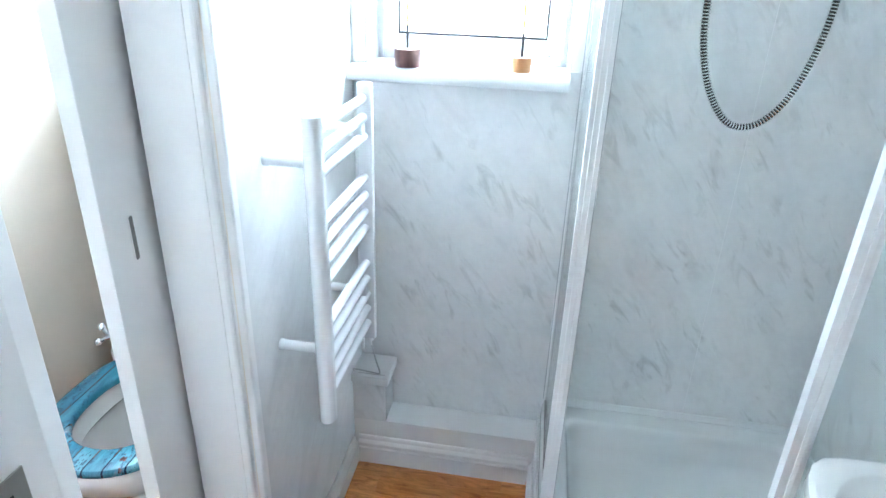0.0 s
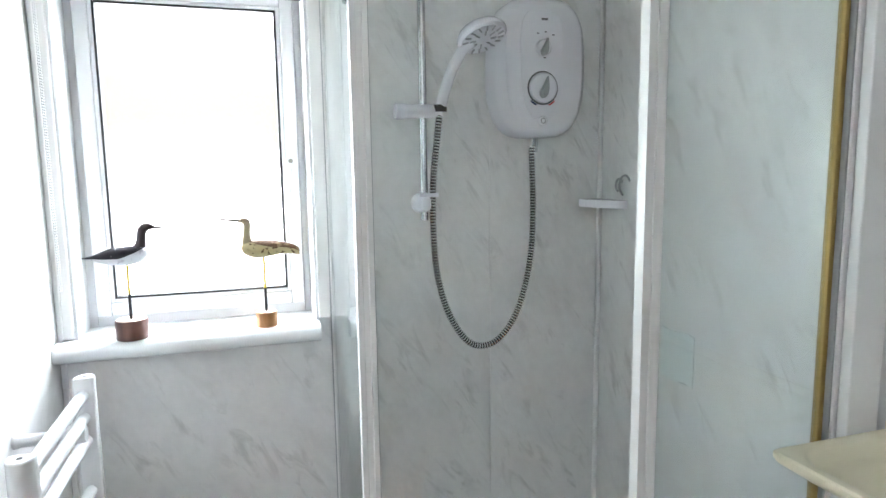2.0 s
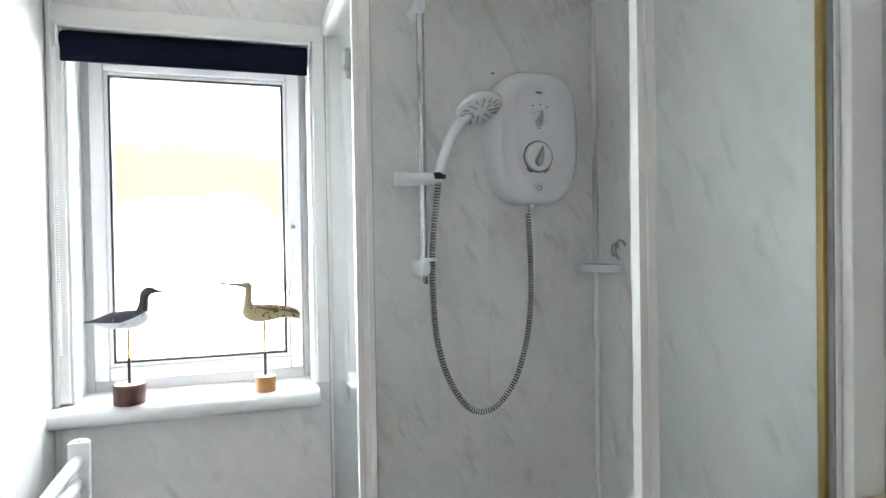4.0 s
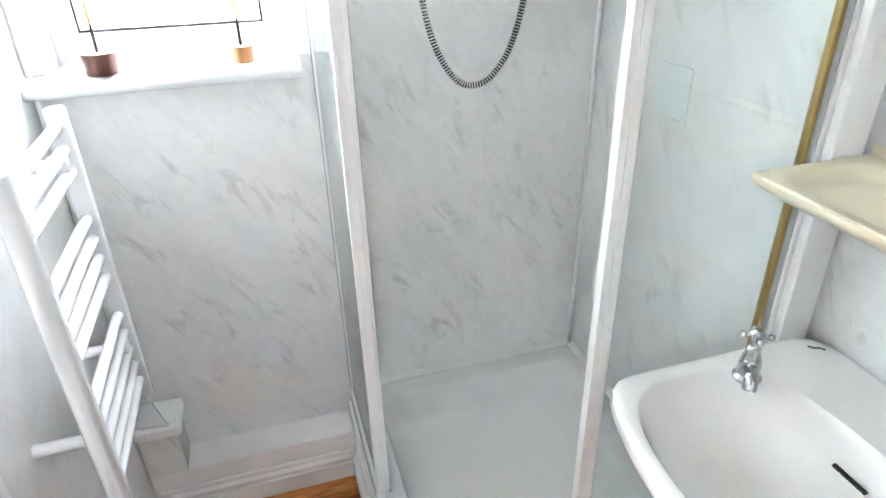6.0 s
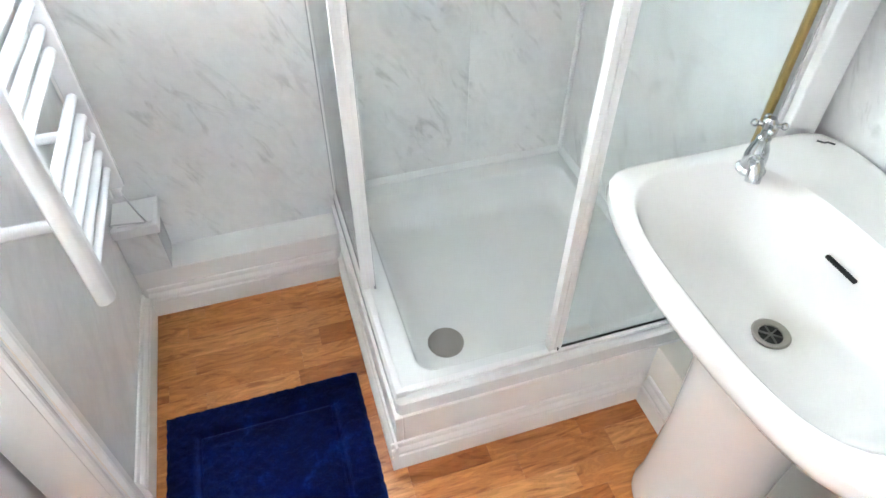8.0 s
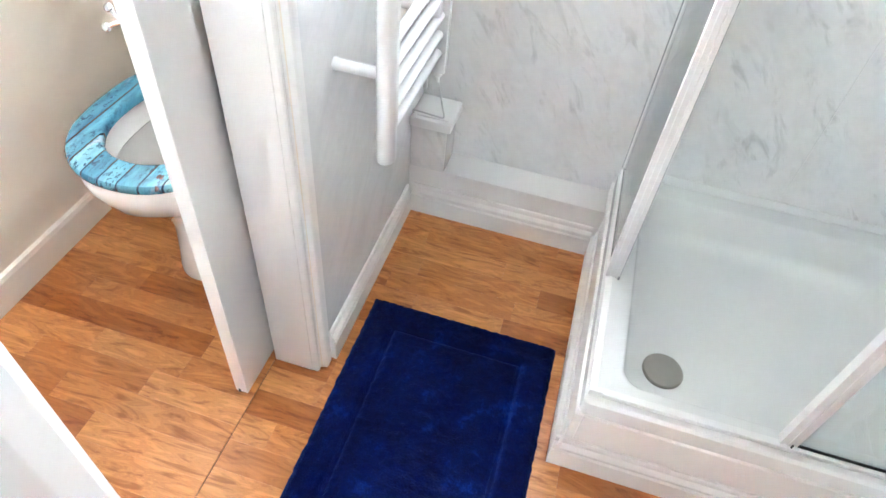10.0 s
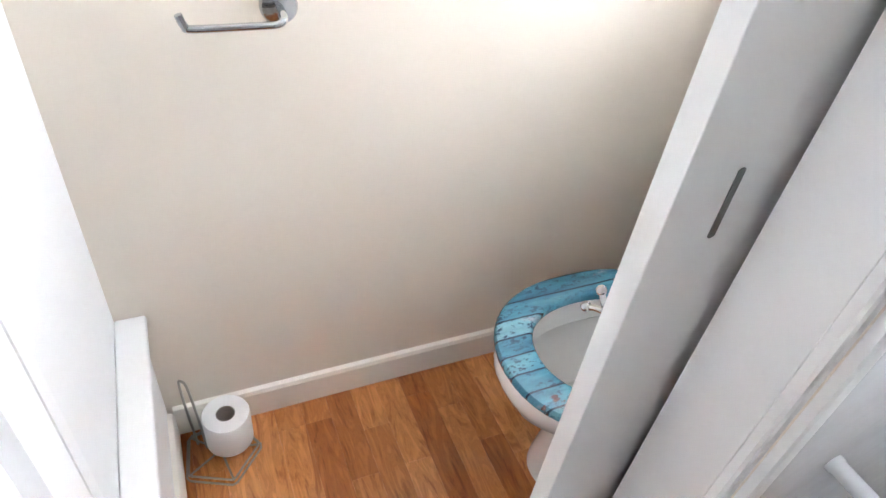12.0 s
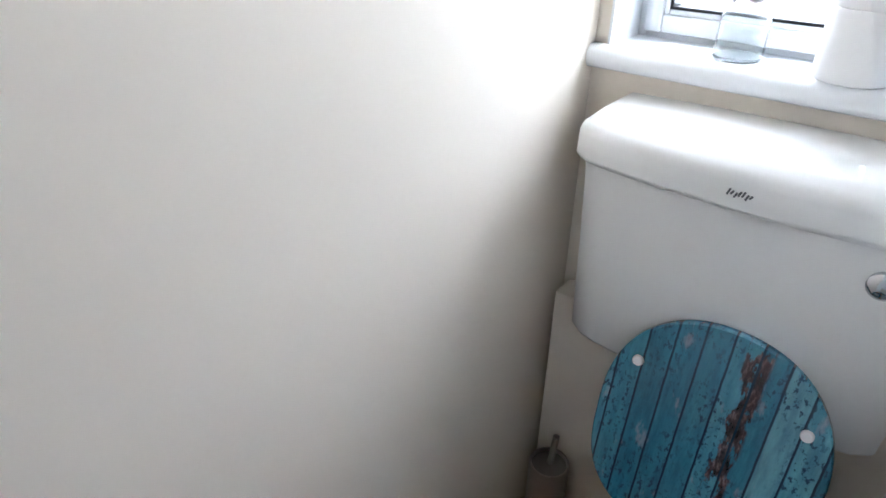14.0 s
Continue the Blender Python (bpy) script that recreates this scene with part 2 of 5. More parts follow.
GLASS = mat("clear_safety_glass", (0.9, 0.97, 0.95), 0.0)
gn = GLASS.node_tree.nodes
glossy = nd(GLASS, "ShaderNodeBsdfGlossy", Roughness=0.02)
clear = nd(GLASS, "ShaderNodeBsdfTransparent", Color=(0.96, 0.982, 0.976, 1))
lw = nd(GLASS, "ShaderNodeLayerWeight", Blend=0.5)
power = nd(GLASS, "ShaderNodeMath")
power.operation = "POWER"
power.inputs[1].default_value = 4.0
ln(GLASS, lw.outputs["Facing"], power.inputs[0])
gloss = nd(GLASS, "ShaderNodeMath")
gloss.operation = "MULTIPLY_ADD"
gloss.inputs[1].default_value, gloss.inputs[2].default_value = 0.75, 0.065
ln(GLASS, power.outputs[0], gloss.inputs[0])
both = nd(GLASS, "ShaderNodeMixShader")
ln(GLASS, gloss.outputs[0], both.inputs[0])
ln(GLASS, clear.outputs[0], both.inputs[1])
ln(GLASS, glossy.outputs[0], both.inputs[2])
# soap film: a thin uneven milky veil
film = nd(GLASS, "ShaderNodeBsdfDiffuse", Color=(0.75, 0.8, 0.8, 1))
veil = nd(GLASS, "ShaderNodeMixShader")
fv = coords(GLASS)
amount = nd(GLASS, "ShaderNodeMapRange")
amount.inputs["To Min"].default_value, amount.inputs["To Max"].default_value = 0.02, 0.07
ln(GLASS, noise_of(GLASS, fv, 3.5, 5), amount.inputs["Value"])
ln(GLASS, amount.outputs[0], veil.inputs[0])
ln(GLASS, both.outputs[0], veil.inputs[1])
ln(GLASS, film.outputs[0], veil.inputs[2])
ln(GLASS, veil.outputs[0], gn["Material Output"].inputs["Surface"])

JAR_GLASS = mat("jar_glass", (0.97, 1.0, 1.0), 0.02)
bsdf(JAR_GLASS).inputs["Transmission Weight"].default_value = 1.0
SMOKE = mat("frosted_smoked_glass", (0.50, 0.42, 0.36), 0.3)
bsdf(SMOKE).inputs["Transmission Weight"].default_value = 0.75

# obscured window glass: scatters the daylight that falls on it from outside
FROST = mat("obscured_glass", (0.9, 0.9, 0.9), 0.3)
fn = FROST.node_tree.nodes
trans = nd(FROST, "ShaderNodeBsdfTranslucent", Color=(0.85, 0.87, 0.88, 1))
refr = nd(FROST, "ShaderNodeBsdfRefraction", Roughness=0.09, IOR=1.04, Color=(0.97, 0.98, 0.98, 1))
dimple = nd(FROST, "ShaderNodeBump", Strength=0.3, Distance=0.004)
ln(FROST, noise_of(FROST, coords(FROST), 140.0, 2), dimple.inputs["Height"])
ln(FROST, dimple.outputs[0], refr.inputs["Normal"])
fm = nd(FROST, "ShaderNodeMixShader")
fm.inputs[0].default_value = 0.995
ln(FROST, trans.outputs[0], fm.inputs[1])
ln(FROST, refr.outputs[0], fm.inputs[2])
ln(FROST, fm.outputs[0], fn["Material Output"].inputs["Surface"])

GROUND = mat("pale_gravel", (0.5, 0.49, 0.46), 0.9)
gvv = coords(GROUND)
ln(GROUND, ramp(GROUND, noise_of(GROUND, gvv, 6.0, 6), [(0.3, (0.42, 0.41, 0.38)), (0.7, (0.60, 0.59, 0.56))]), bsdf(GROUND).inputs["Base Color"])
LEAF = mat("hedge_leaves", (0.10, 0.16, 0.03), 0.6)
lv = coords(LEAF)
ln(LEAF, ramp(LEAF, noise_of(LEAF, lv, 1.2, 4), [(0.35, (0.05, 0.11, 0.03)), (0.6, (0.16, 0.17, 0.04))]), bsdf(LEAF).inputs["Base Color"])

# hazy distance outside, glowing in place of daylight: white sky, a band of yellow-green fields, pale ground
DAY_GLOW = bpy.data.materials.new("glowing_distance")
DAY_GLOW.use_nodes = True
hn = DAY_GLOW.node_tree.nodes
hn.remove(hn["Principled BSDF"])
glow = nd(DAY_GLOW, "ShaderNodeEmission", Strength=GLOW)
hz = coords(DAY_GLOW)
hs = nd(DAY_GLOW, "ShaderNodeSeparateXYZ")
ln(DAY_GLOW, hz, hs.inputs[0])
hw = nd(DAY_GLOW, "ShaderNodeMath")
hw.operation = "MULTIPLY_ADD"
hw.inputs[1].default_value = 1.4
ln(DAY_GLOW, noise_of(DAY_GLOW, hz, 0.8, 3), hw.inputs[0])
ln(DAY_GLOW, hs.outputs["Z"], hw.inputs[2])
hr = nd(DAY_GLOW, "ShaderNodeMapRange")
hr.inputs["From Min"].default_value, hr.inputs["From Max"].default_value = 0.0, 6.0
ln(DAY_GLOW, hw.outputs[0], hr.inputs["Value"])
ln(DAY_GLOW, ramp(DAY_GLOW, hr.outputs[0], [(0.0, (0.86, 0.86, 0.88)), (0.39, (0.95, 0.95, 0.96)), (0.435, (0.047, 0.046, 0.031)), (0.53, (0.045, 0.046, 0.031)), (0.56, (0.040, 0.048, 0.046)), (0.60, (0.93, 0.95, 1.0)), (1.0, (0.94, 0.95, 1.0))]), glow.inputs["Color"])
ln(DAY_GLOW, glow.outputs[0], hn["Material Output"].inputs["Surface"])

# dimmer glow added behind the hall, a fill light for faces turned from the windows
HALL_FILL = mat("hall_fill_glow", (0.4, 0.42, 0.45), 0.9)
fill_glow = nd(HALL_FILL, "ShaderNodeEmission", Strength=0.30)
fill_glow.inputs["Color"].default_value = (0.92, 0.94, 1.0, 1)
ln(HALL_FILL, fill_glow.outputs[0], HALL_FILL.node_tree.nodes["Material Output"].inputs["Surface"])

# ---- mesh helpers ----


def link_mesh(name, bm, material, smooth=False):
    bmesh.ops.recalc_face_normals(bm, faces=bm.faces[:])
    me = bpy.data.meshes.new(name)
    bm.to_mesh(me)
    bm.free()
    if material:
        me.materials.append(material)
    if smooth:
        me.shade_smooth()
        me.set_sharp_from_angle(angle=radians(38))
    return new(name, me)


def part(name, bm, material, parent, label="", smooth=True):
    ob = link_mesh(name, bm, material, smooth)
    ob.parent = parent
    if label:
        ob["label"] = label
    return ob


def thing(name, label, category, group="", kind=""):
    ob = new(name)
    ob.empty_display_size = 0.05
    return tagged(ob, label, category, group, kind)


def box(x0, x1, y0, y1, z0, z1, bev=0.0, seg=2, bm=None):
    own = bmesh.new()
    bmesh.ops.create_cube(own, size=1.0)
    for v in own.verts:
        v.co = Vector(((x0 + x1) / 2 + v.co.x * (x1 - x0), (y0 + y1) / 2 + v.co.y * (y1 - y0), (z0 + z1) / 2 + v.co.z * (z1 - z0)))
    if bev:
        bmesh.ops.bevel(own, geom=own.edges[:], offset=bev, segments=seg, affect="EDGES", profile=0.5)
    if bm is None:
        return own
    me = bpy.data.meshes.new("tmp")
    own.to_mesh(me)
    own.free()
    bm.from_mesh(me)
    bpy.data.meshes.remove(me)
    return bm


def rings(loops, bm=None, cap0=True, cap1=True):
    """Skin closed loops of points, in order."""
    bm = bm or bmesh.new()
    rows = [[bm.verts.new(p) for p in loop] for loop in loops]
    n = len(rows[0])
    for a, b in zip(rows, rows[1:]):
        for i in range(n):
            bm.faces.new((a[i], a[(i + 1) % n], b[(i + 1) % n], b[i]))
    if cap0:
        bm.faces.new(rows[0][::-1])
    if cap1:
        bm.faces.new(rows[-1])
    return bm


def lathe(profile, at=(0, 0, 0), axis="z", n=24, bm=None, cap0=True, cap1=True):
    """Turn (radius, height) pairs round an axis through at."""
    loops = []
    for r, h in profile:
        loop = []
        for i in range(n):
            a = 2 * math.pi * i / n
            c, s = r * math.cos(a), r * math.sin(a)
            p = {"z": (c, s, h), "x": (h, c, s), "y": (c, h, s)}[axis]
            loop.append(Vector(p) + Vector(at))
        loops.append(loop)
    return rings(loops, bm, cap0, cap1)


def tube(points, r, n=10, bm=None, closed=False):
    """A round bar along a line of points."""
    pts = [Vector(p) for p in points]
    loops, side = [], None
    for i, p in enumerate(pts):
        a, b = pts[max(i - 1, 0)], pts[min(i + 1, len(pts) - 1)]
        d = (b - a).normalized()
        if side is None:
            side = d.orthogonal().normalized()
        side = (side - d * side.dot(d)).normalized()
        up = d.cross(side)
        loops.append([p + r * (math.cos(2 * math.pi * k / n) * side + math.sin(2 * math.pi * k / n) * up) for k in range(n)])
    return rings(loops, bm)


def smooth_line(points, steps=8):
    """Catmull-Rom through the points."""
    p = [Vector(q) for q in points]
    p = [2 * p[0] - p[1], *p, 2 * p[-1] - p[-2]]
    out = []
    for i in range(1, len(p) - 2):
        for k in range(steps):
            t = k / steps
            a, b, c, d = p[i - 1:i + 3]
            out.append(0.5 * (2 * b + (c - a) * t + (2 * a - 5 * b + 4 * c - d) * t * t + (3 * b - a - 3 * c + d) * t ** 3))
    out.append(p[-2])
    return out


def rrect(x0, x1, y0, y1, r, z, n=6):
    """A rounded rectangle at a height."""
    out = []
    for cx, cy, a0 in ((x1 - r, y1 - r, 0), (x0 + r, y1 - r, 90), (x0 + r, y0 + r, 180), (x1 - r, y0 + r, 270)):
        for k in range(n + 1):
            a = radians(a0 + 90 * k / n)
            out.append((cx + r * math.cos(a), cy + r * math.sin(a), z))
    return out


def moulding(profile, p0, p1, out, bm=None):
    """Sweep a (depth, height) outline from p0 to p1; depth goes along out."""
    out = Vector(out)
    loops = [[Vector(p) + out * d + Vector((0, 0, h)) for d, h in profile] for p in (p0, p1)]
    return rings(loops, bm)


SKIRT = [(0, 0), (0.016, 0), (0.016, 0.058), (0.011, 0.061), (0.011, 0.066), (0.016, 0.069), (0.016, 0.078), (0.011, 0.084), (0.0075, 0.087), (0.0075, 0.097), (0.005, 0.101), (0, 0.101)]
PLAIN_SKIRT = [(0, 0), (0.014, 0), (0.014, 0.078), (0.010, 0.088), (0, 0.092)]


def structure(name, bm, material, label, smooth=False):
    return tagged(link_mesh(name, bm, material, smooth), label, name.rstrip("_0123456789").split("_")[0], kind="structure")


# ---- the large structure ----
TOP = 2.32          # ceiling
BACK = 2.115        # face of the window wall
WC_X = -0.825       # face of the long WC wall
NEAR_Y = 0.728      # inner face of the wall beside the entrance
RIGHT = 1.385       # wall behind the basin
SHOWER_R = 1.302    # right wall of the shower


def wall_with_hole(x0, x1, z0, z1, hx0, hx1, hz0, hz1, y0, y1):
    """One solid wall along x with a rectangular opening through it."""
    def rect(ax0, ax1, az0, az1, y):
        return [(ax0, y, az0), (ax1, y, az0), (ax1, y, az1), (ax0, y, az1)]

    bm = bmesh.new()
    rows = [[bm.verts.new(p) for p in rect(*q)] for q in ((x0, x1, z0, z1, y0), (hx0, hx1, hz0, hz1, y0), (hx0, hx1, hz0, hz1, y1), (x0, x1, z0, z1, y1))]
    for one, two in zip(rows, rows[1:] + rows[:1]):
        for i in range(4):
            bm.faces.new((one[i], one[(i + 1) % 4], two[(i + 1) % 4], two[i]))
    return bm


W1 = (0.018, 0.535, 1.195, 2.045)      # shower room window opening: x0 x1 z0 z1
W2 = (-0.80, -0.31, 1.205, 2.045)      # WC window opening
structure("wall_north_shower", wall_with_hole(-0.13, 1.5, 0, TOP, *W1, BACK, 2.34), MARBLE_BACK, "white marble-effect panelled wall with a window opening")
structure("wall_north_wc", wall_with_hole(-0.95, -0.13, 0, TOP, *W2, BACK, 2.34), CREAM, "cream painted wall with a window opening")
structure("wall_west", box(-0.95, WC_X, 0.60, BACK, 0, TOP), CREAM, "plain cream painted wall of the toilet compartment")
# unseen hall wall; its opening is made up to admit fill light
hw_wall = bmesh.new()
for y0, y1, z0, z1 in ((-1.3, -0.9, 0, TOP), (-0.3, 0.5995, 0, TOP), (-0.9, -0.3, 0, 1.15), (-0.9, -0.3, 2.0, TOP)):
    box(-0.95, WC_X, y0, y1, z0, z1, bm=hw_wall)
structure("wall_hall_side", hw_wall, WHITE_WALL, "plain white side wall of the unseen hall with an opening added for fill light")
# partition between toilet and shower room: cream on one side, panel on the other
structure("wall_partition", box(-0.134, -0.022, 1.40, BACK, 0, TOP), CREAM, "thin painted partition between toilet and shower room")
structure("partition_panel", box(-0.022, -0.015, 1.425, BACK, 0, TOP), MARBLE_FAINT, "glossy white marble-effect panel lining the partition")
structure("wall_over_opening", box(-0.134, -0.022, 0.775, 1.40, 2.06, TOP), WHITE_WALL, "white wall above the sliding door opening")
bm = box(-0.95, 0.20, 0.60, NEAR_Y, 0, TOP)
structure("wall_south", bm, WHITE_WALL, "white painted wall beside the entrance doorway")
structure("wall_south_over_door", box(0.20, 1.05, 0.60, NEAR_Y, 2.06, TOP), WHITE_WALL, "white wall above the entrance doorway")
structure("wall_south_right", box(1.05, 1.5, 0.60, NEAR_Y, 0, TOP), WHITE_WALL, "white wall on the far side of the doorway")
structure("wall_east", box(RIGHT, 1.5, -1.3, 1.372, 0, TOP), MARBLE_SIDE, "white marble-effect panelled wall behind the basin")
structure("wall_east_shower", box(SHOWER_R, 1.5, 1.372, BACK, 0, TOP), MARBLE_SIDE, "white marble-effect panel in the shower")
# the small opening in this end wall is likewise added for fill
structure("wall_hall_end", wall_with_hole(-0.95, 1.5, 0, TOP, -0.3, 0.0, 1.62, 2.0, -1.42, -1.3), WHITE_WALL, "plain white end wall of the unseen hall with an opening added for fill light")
structure("ceiling", box(-0.95, 1.5, -1.42, 2.34, TOP, TOP + 0.1), CEIL, "plain white painted ceiling")
structure("trim_nib", box(SHOWER_R - 0.004, 1.366, 1.352, 1.3715, 0, TOP, 0.003), WHITE_TRIM, "white plastic strip covering the end of the shower wall")
structure("trim_corner_shower", box(SHOWER_R - 0.012, SHOWER_R - 0.0005, BACK - 0.012, BACK - 0.0005, 0.25, TOP - 0.002, 0.003), WHITE_TRIM, "slim white corner trim between shower panels")
structure("trim_panel_joint", box(0.9792, 0.9808, BACK - 0.0012, BACK - 0.0003, 0.262, 1.66), WHITE_TRIM, "hairline joint between two shower wall panels")
structure("trim_corner_left", box(-0.0145, -0.003, BACK - 0.012, BACK - 0.0005, 0.36, TOP - 0.002, 0.003), WHITE_TRIM, "slim white corner trim between wall panels")

# post at the end of the partition with a beaded edge
jamb = thing("door_post", "white gloss painted door post at the end of the partition", "post", kind="structure")
part("post_face", box(-0.137, -0.040, 1.383, 1.3995, 0, TOP - 0.002, 0.003), WHITE_GLOSS, jamb)
bead = bmesh.new()
outline = [(-0.042, 1.385), (-0.030, 1.385), (-0.0265, 1.3875), (-0.025, 1.392), (-0.027, 1.397), (-0.024, 1.400), (-0.012, 1.403), (-0.010, 1.408), (-0.0105, 1.426), (-0.042, 1.426)]
rings([[(x, y, z) for x, y in outline] for z in (0.0, TOP - 0.003)], bead)
part("beading", bead, WHITE_GLOSS, jamb, smooth=False)

# entrance jamb, close to the walker
entry = thing("door_jamb", "white gloss painted entrance door jamb with a strike plate", "jamb", kind="structure")
ej = bmesh.new()
outline = [(0.20, 0.585), (0.246, 0.585), (0.2475, 0.590), (0.2475, 0.722), (0.245, 0.736), (0.238, 0.743), (0.20, 0.744), (0.192, 0.741), (0.188, 0.744), (0.160, 0.741), (0.156, 0.728), (0.20, 0.728)]
rings([[(x, y, z) for x, y in outline] for z in (0.0, 2.06)], ej)
part("lining", ej, WHITE_GLOSS, entry, smooth=False)
part("strike_plate", box(0.2475, 0.2487, 0.672, 0.706, 1.195, 1.245, 0.0005), STEEL, entry, "worn steel strike plate", smooth=False)
part("strike_hole", box(0.2487, 0.2490, 0.680, 0.697, 1.205, 1.235), DARK, entry, smooth=False)
ej = box(1.05 - 0.03, 1.05, 0.585, 0.745, 0, 2.06, 0.004)
structure("door_jamb_far", ej, WHITE_GLOSS, "white gloss painted entrance door jamb")
structure("door_head", box(0.2475, 1.02, 0.585, 0.745, 2.03, 2.06, 0.003), WHITE_GLOSS, "white gloss painted head of the entrance doorway")

# closing post for the sliding door on the near wall
stop_line = [(-0.262, 0.7285), (-0.262, 0.770), (-0.258, 0.775), (-0.236, 0.775), (-0.235, 0.771), (-0.232, 0.771), (-0.231, 0.775), (-0.17, 0.775), (-0.165, 0.760), (-0.135, 0.760), (-0.130, 0.772), (-0.10, 0.772), (-0.10, 0.7285)]
structure("door_stop_post", rings([[(x, y, z) for x, y in stop_line] for z in (0.0, 2.06)]), WHITE_GLOSS, "white gloss painted grooved post that the sliding door closes against")
# low boxing along the near wall of the toilet, with a lipped top board
boxing = thing("pipe_casing", "low white painted pipe boxing with a lipped top board", "casing", kind="structure")
part("front_board", box(WC_X + 0.0005, -0.2625, NEAR_Y + 0.0005, 0.770, 0, 0.384), WHITE_GLOSS, boxing)
part("top_board", box(WC_X + 0.0005, -0.2625, NEAR_Y + 0.0005, 0.786, 0.3845, 0.401, 0.006, 3), WHITE_GLOSS, boxing)
part("foot_board", moulding(PLAIN_SKIRT, (WC_X + 0.015, 0.7705, 0), (-0.2625, 0.7705, 0), (0, 1, 0)), CREAM_GLOSS, boxing)

# skirtings
structure("baseboard_partition", moulding(SKIRT, (-0.0155, 1.432, 0), (-0.0155, 1.9995, 0), (1, 0, 0)), WHITE_GLOSS, "white moulded skirting board along the partition")
structure("baseboard_window", moulding(SKIRT, (0.0, 2.016, 0), (0.536, 2.016, 0), (0, -1, 0)), WHITE_GLOSS, "white moulded skirting board under the window")
structure("baseboard_shower_side", moulding(SKIRT, (0.5535, 2.0, 0), (0.5535, 1.338, 0), (-1, 0, 0)), WHITE_GLOSS, "white moulded skirting board along the shower plinth")
structure("baseboard_shower_front", moulding(SKIRT, (0.538, 1.354, 0), (1.19, 1.354, 0), (0, -1, 0)), WHITE_GLOSS, "white moulded skirting board in front of the shower plinth")
structure("baseboard_basin", moulding(SKIRT, (1.205, 1.338, 0), (1.205, 0.745, 0), (-1, 0, 0)), WHITE_GLOSS, "white moulded skirting board along the pipe casing")
structure("baseboard_wc", moulding(PLAIN_SKIRT, (WC_X, 0.783, 0), (WC_X, BACK, 0), (1, 0, 0)), CREAM_GLOSS, "cream painted skirting board in the toilet")

# boxed-in pipes under the window, shower plinth, casing under the basin
structure("ledge_window", box(-0.0145, 0.553, 2.016, BACK - 0.0005, 0, 0.163, 0.002), WHITE_GLOSS, "low white boxed-in ledge under the window")
structure("casing_corner", box(-0.0145, 0.087, 2.0125, BACK - 0.001, 0.1635, 0.312, 0.002), MARBLE_BACK, "small upright pipe casing in the corner")
structure("plinth_shower_side", box(0.554, 0.572, 1.354, BACK - 0.001, 0, 0.196, 0.002), WHITE_GLOSS, "white plinth panel under the shower tray")
structure("plinth_shower_front", box(0.5725, SHOWER_R, 1.3545, 1.372, 0, 0.196, 0.002), WHITE_GLOSS, "white plinth panel under the shower tray")
structure("casing_basin", box(1.2055, RIGHT - 0.0005, 0.745, 1.351, 0, 0.205, 0.003), CREAM_GLOSS, "low painted pipe casing behind the basin pedestal")


# ---- windows ----


def window(name, w, frame_w, sash_w, pane, label):
    """A plastic window: outer frame, opening sash, bead, gasket and one obscured pane. pane: x0 x1 z0 z1 of the visible glass."""
    x0, x1, z0, z1 = w
    ob = thing(name, label, "window", kind="structure")
    px0, px1, pz0, pz1 = pane

    def ringbox(ax0, ax1, az0, az1, bx0, bx1, bz0, bz1, y0, y1, bev):
        bm = bmesh.new()
        box(ax0, bx0, y0, y1, az0, az1, bev, bm=bm)
        box(bx1, ax1, y0, y1, az0, az1, bev, bm=bm)
        box(bx0, bx1, y0, y1, az0, bz0, bev, bm=bm)
        box(bx0, bx1, y0, y1, bz1, az1, bev, bm=bm)
        return bm

    sx0, sx1, sz0, sz1 = px0 - sash_w, px1 + sash_w, pz0 - sash_w, pz1 + sash_w
    part("window_frame", ringbox(x0, x1, z0, z1, sx0 - 0.002, sx1 + 0.002, sz0 - 0.002, sz1 + 0.002, 2.225, 2.285, 0.003), UPVC, ob)
    part("sash", ringbox(sx0, sx1, sz0, sz1, px0 - 0.014, px1 + 0.014, pz0 - 0.014, pz1 + 0.014, 2.208, 2.270, 0.005), UPVC, ob)
    part("glazing_bead", ringbox(px0 - 0.014, px1 + 0.014, pz0 - 0.014, pz1 + 0.014, px0 - 0.005, px1 + 0.005, pz0 - 0.005, pz1 + 0.005, 2.214, 2.25, 0.003), UPVC, ob)
    part("gasket", ringbox(px0 - 0.005, px1 + 0.005, pz0 - 0.005, pz1 + 0.005, px0, px1, pz0, pz1, 2.2155, 2.25, 0.0), BLACK, ob, "thin black rubber gasket", smooth=False)
    glass = part("pane", box(px0 - 0.001, px1 + 0.001, 2.243, 2.247, pz0 - 0.001, pz1 + 0.001), FROST, ob, "obscured glass pane glowing with daylight", smooth=False)
    glass.visible_shadow = False
    return ob


win1 = window("window_1", W1, 0.03, 0.045, (0.086, 0.468, 1.302, 1.962), "white plastic casement window with obscured glass")
win2 = window("window_2", W2, 0.03, 0.045, (-0.735, -0.375, 1.302, 1.962), "white plastic window with obscured glass above the cistern")
# reveals of the openings
for n, (x0, x1, z0, z1) in (("window_reveal_1", W1), ("window_reveal_2", W2)):
    rv = bmesh.new()
    box(x0, x0 + 0.006, BACK - 0.004, 2.225, z0, z1, 0.001, bm=rv)
    box(x1 - 0.006, x1, BACK - 0.004, 2.225, z0, z1, 0.001, bm=rv)
    box(x0 + 0.006, x1 - 0.006, BACK - 0.004, 2.225, z1 - 0.006, z1, 0.001, bm=rv)
    structure(n, rv, UPVC, "white plastic lining of the window opening")
# casing trim round the shower window
tr = bmesh.new()
box(0.5355, 0.568, BACK - 0.010, BACK - 0.0005, 1.236, 2.085, 0.003, bm=tr)
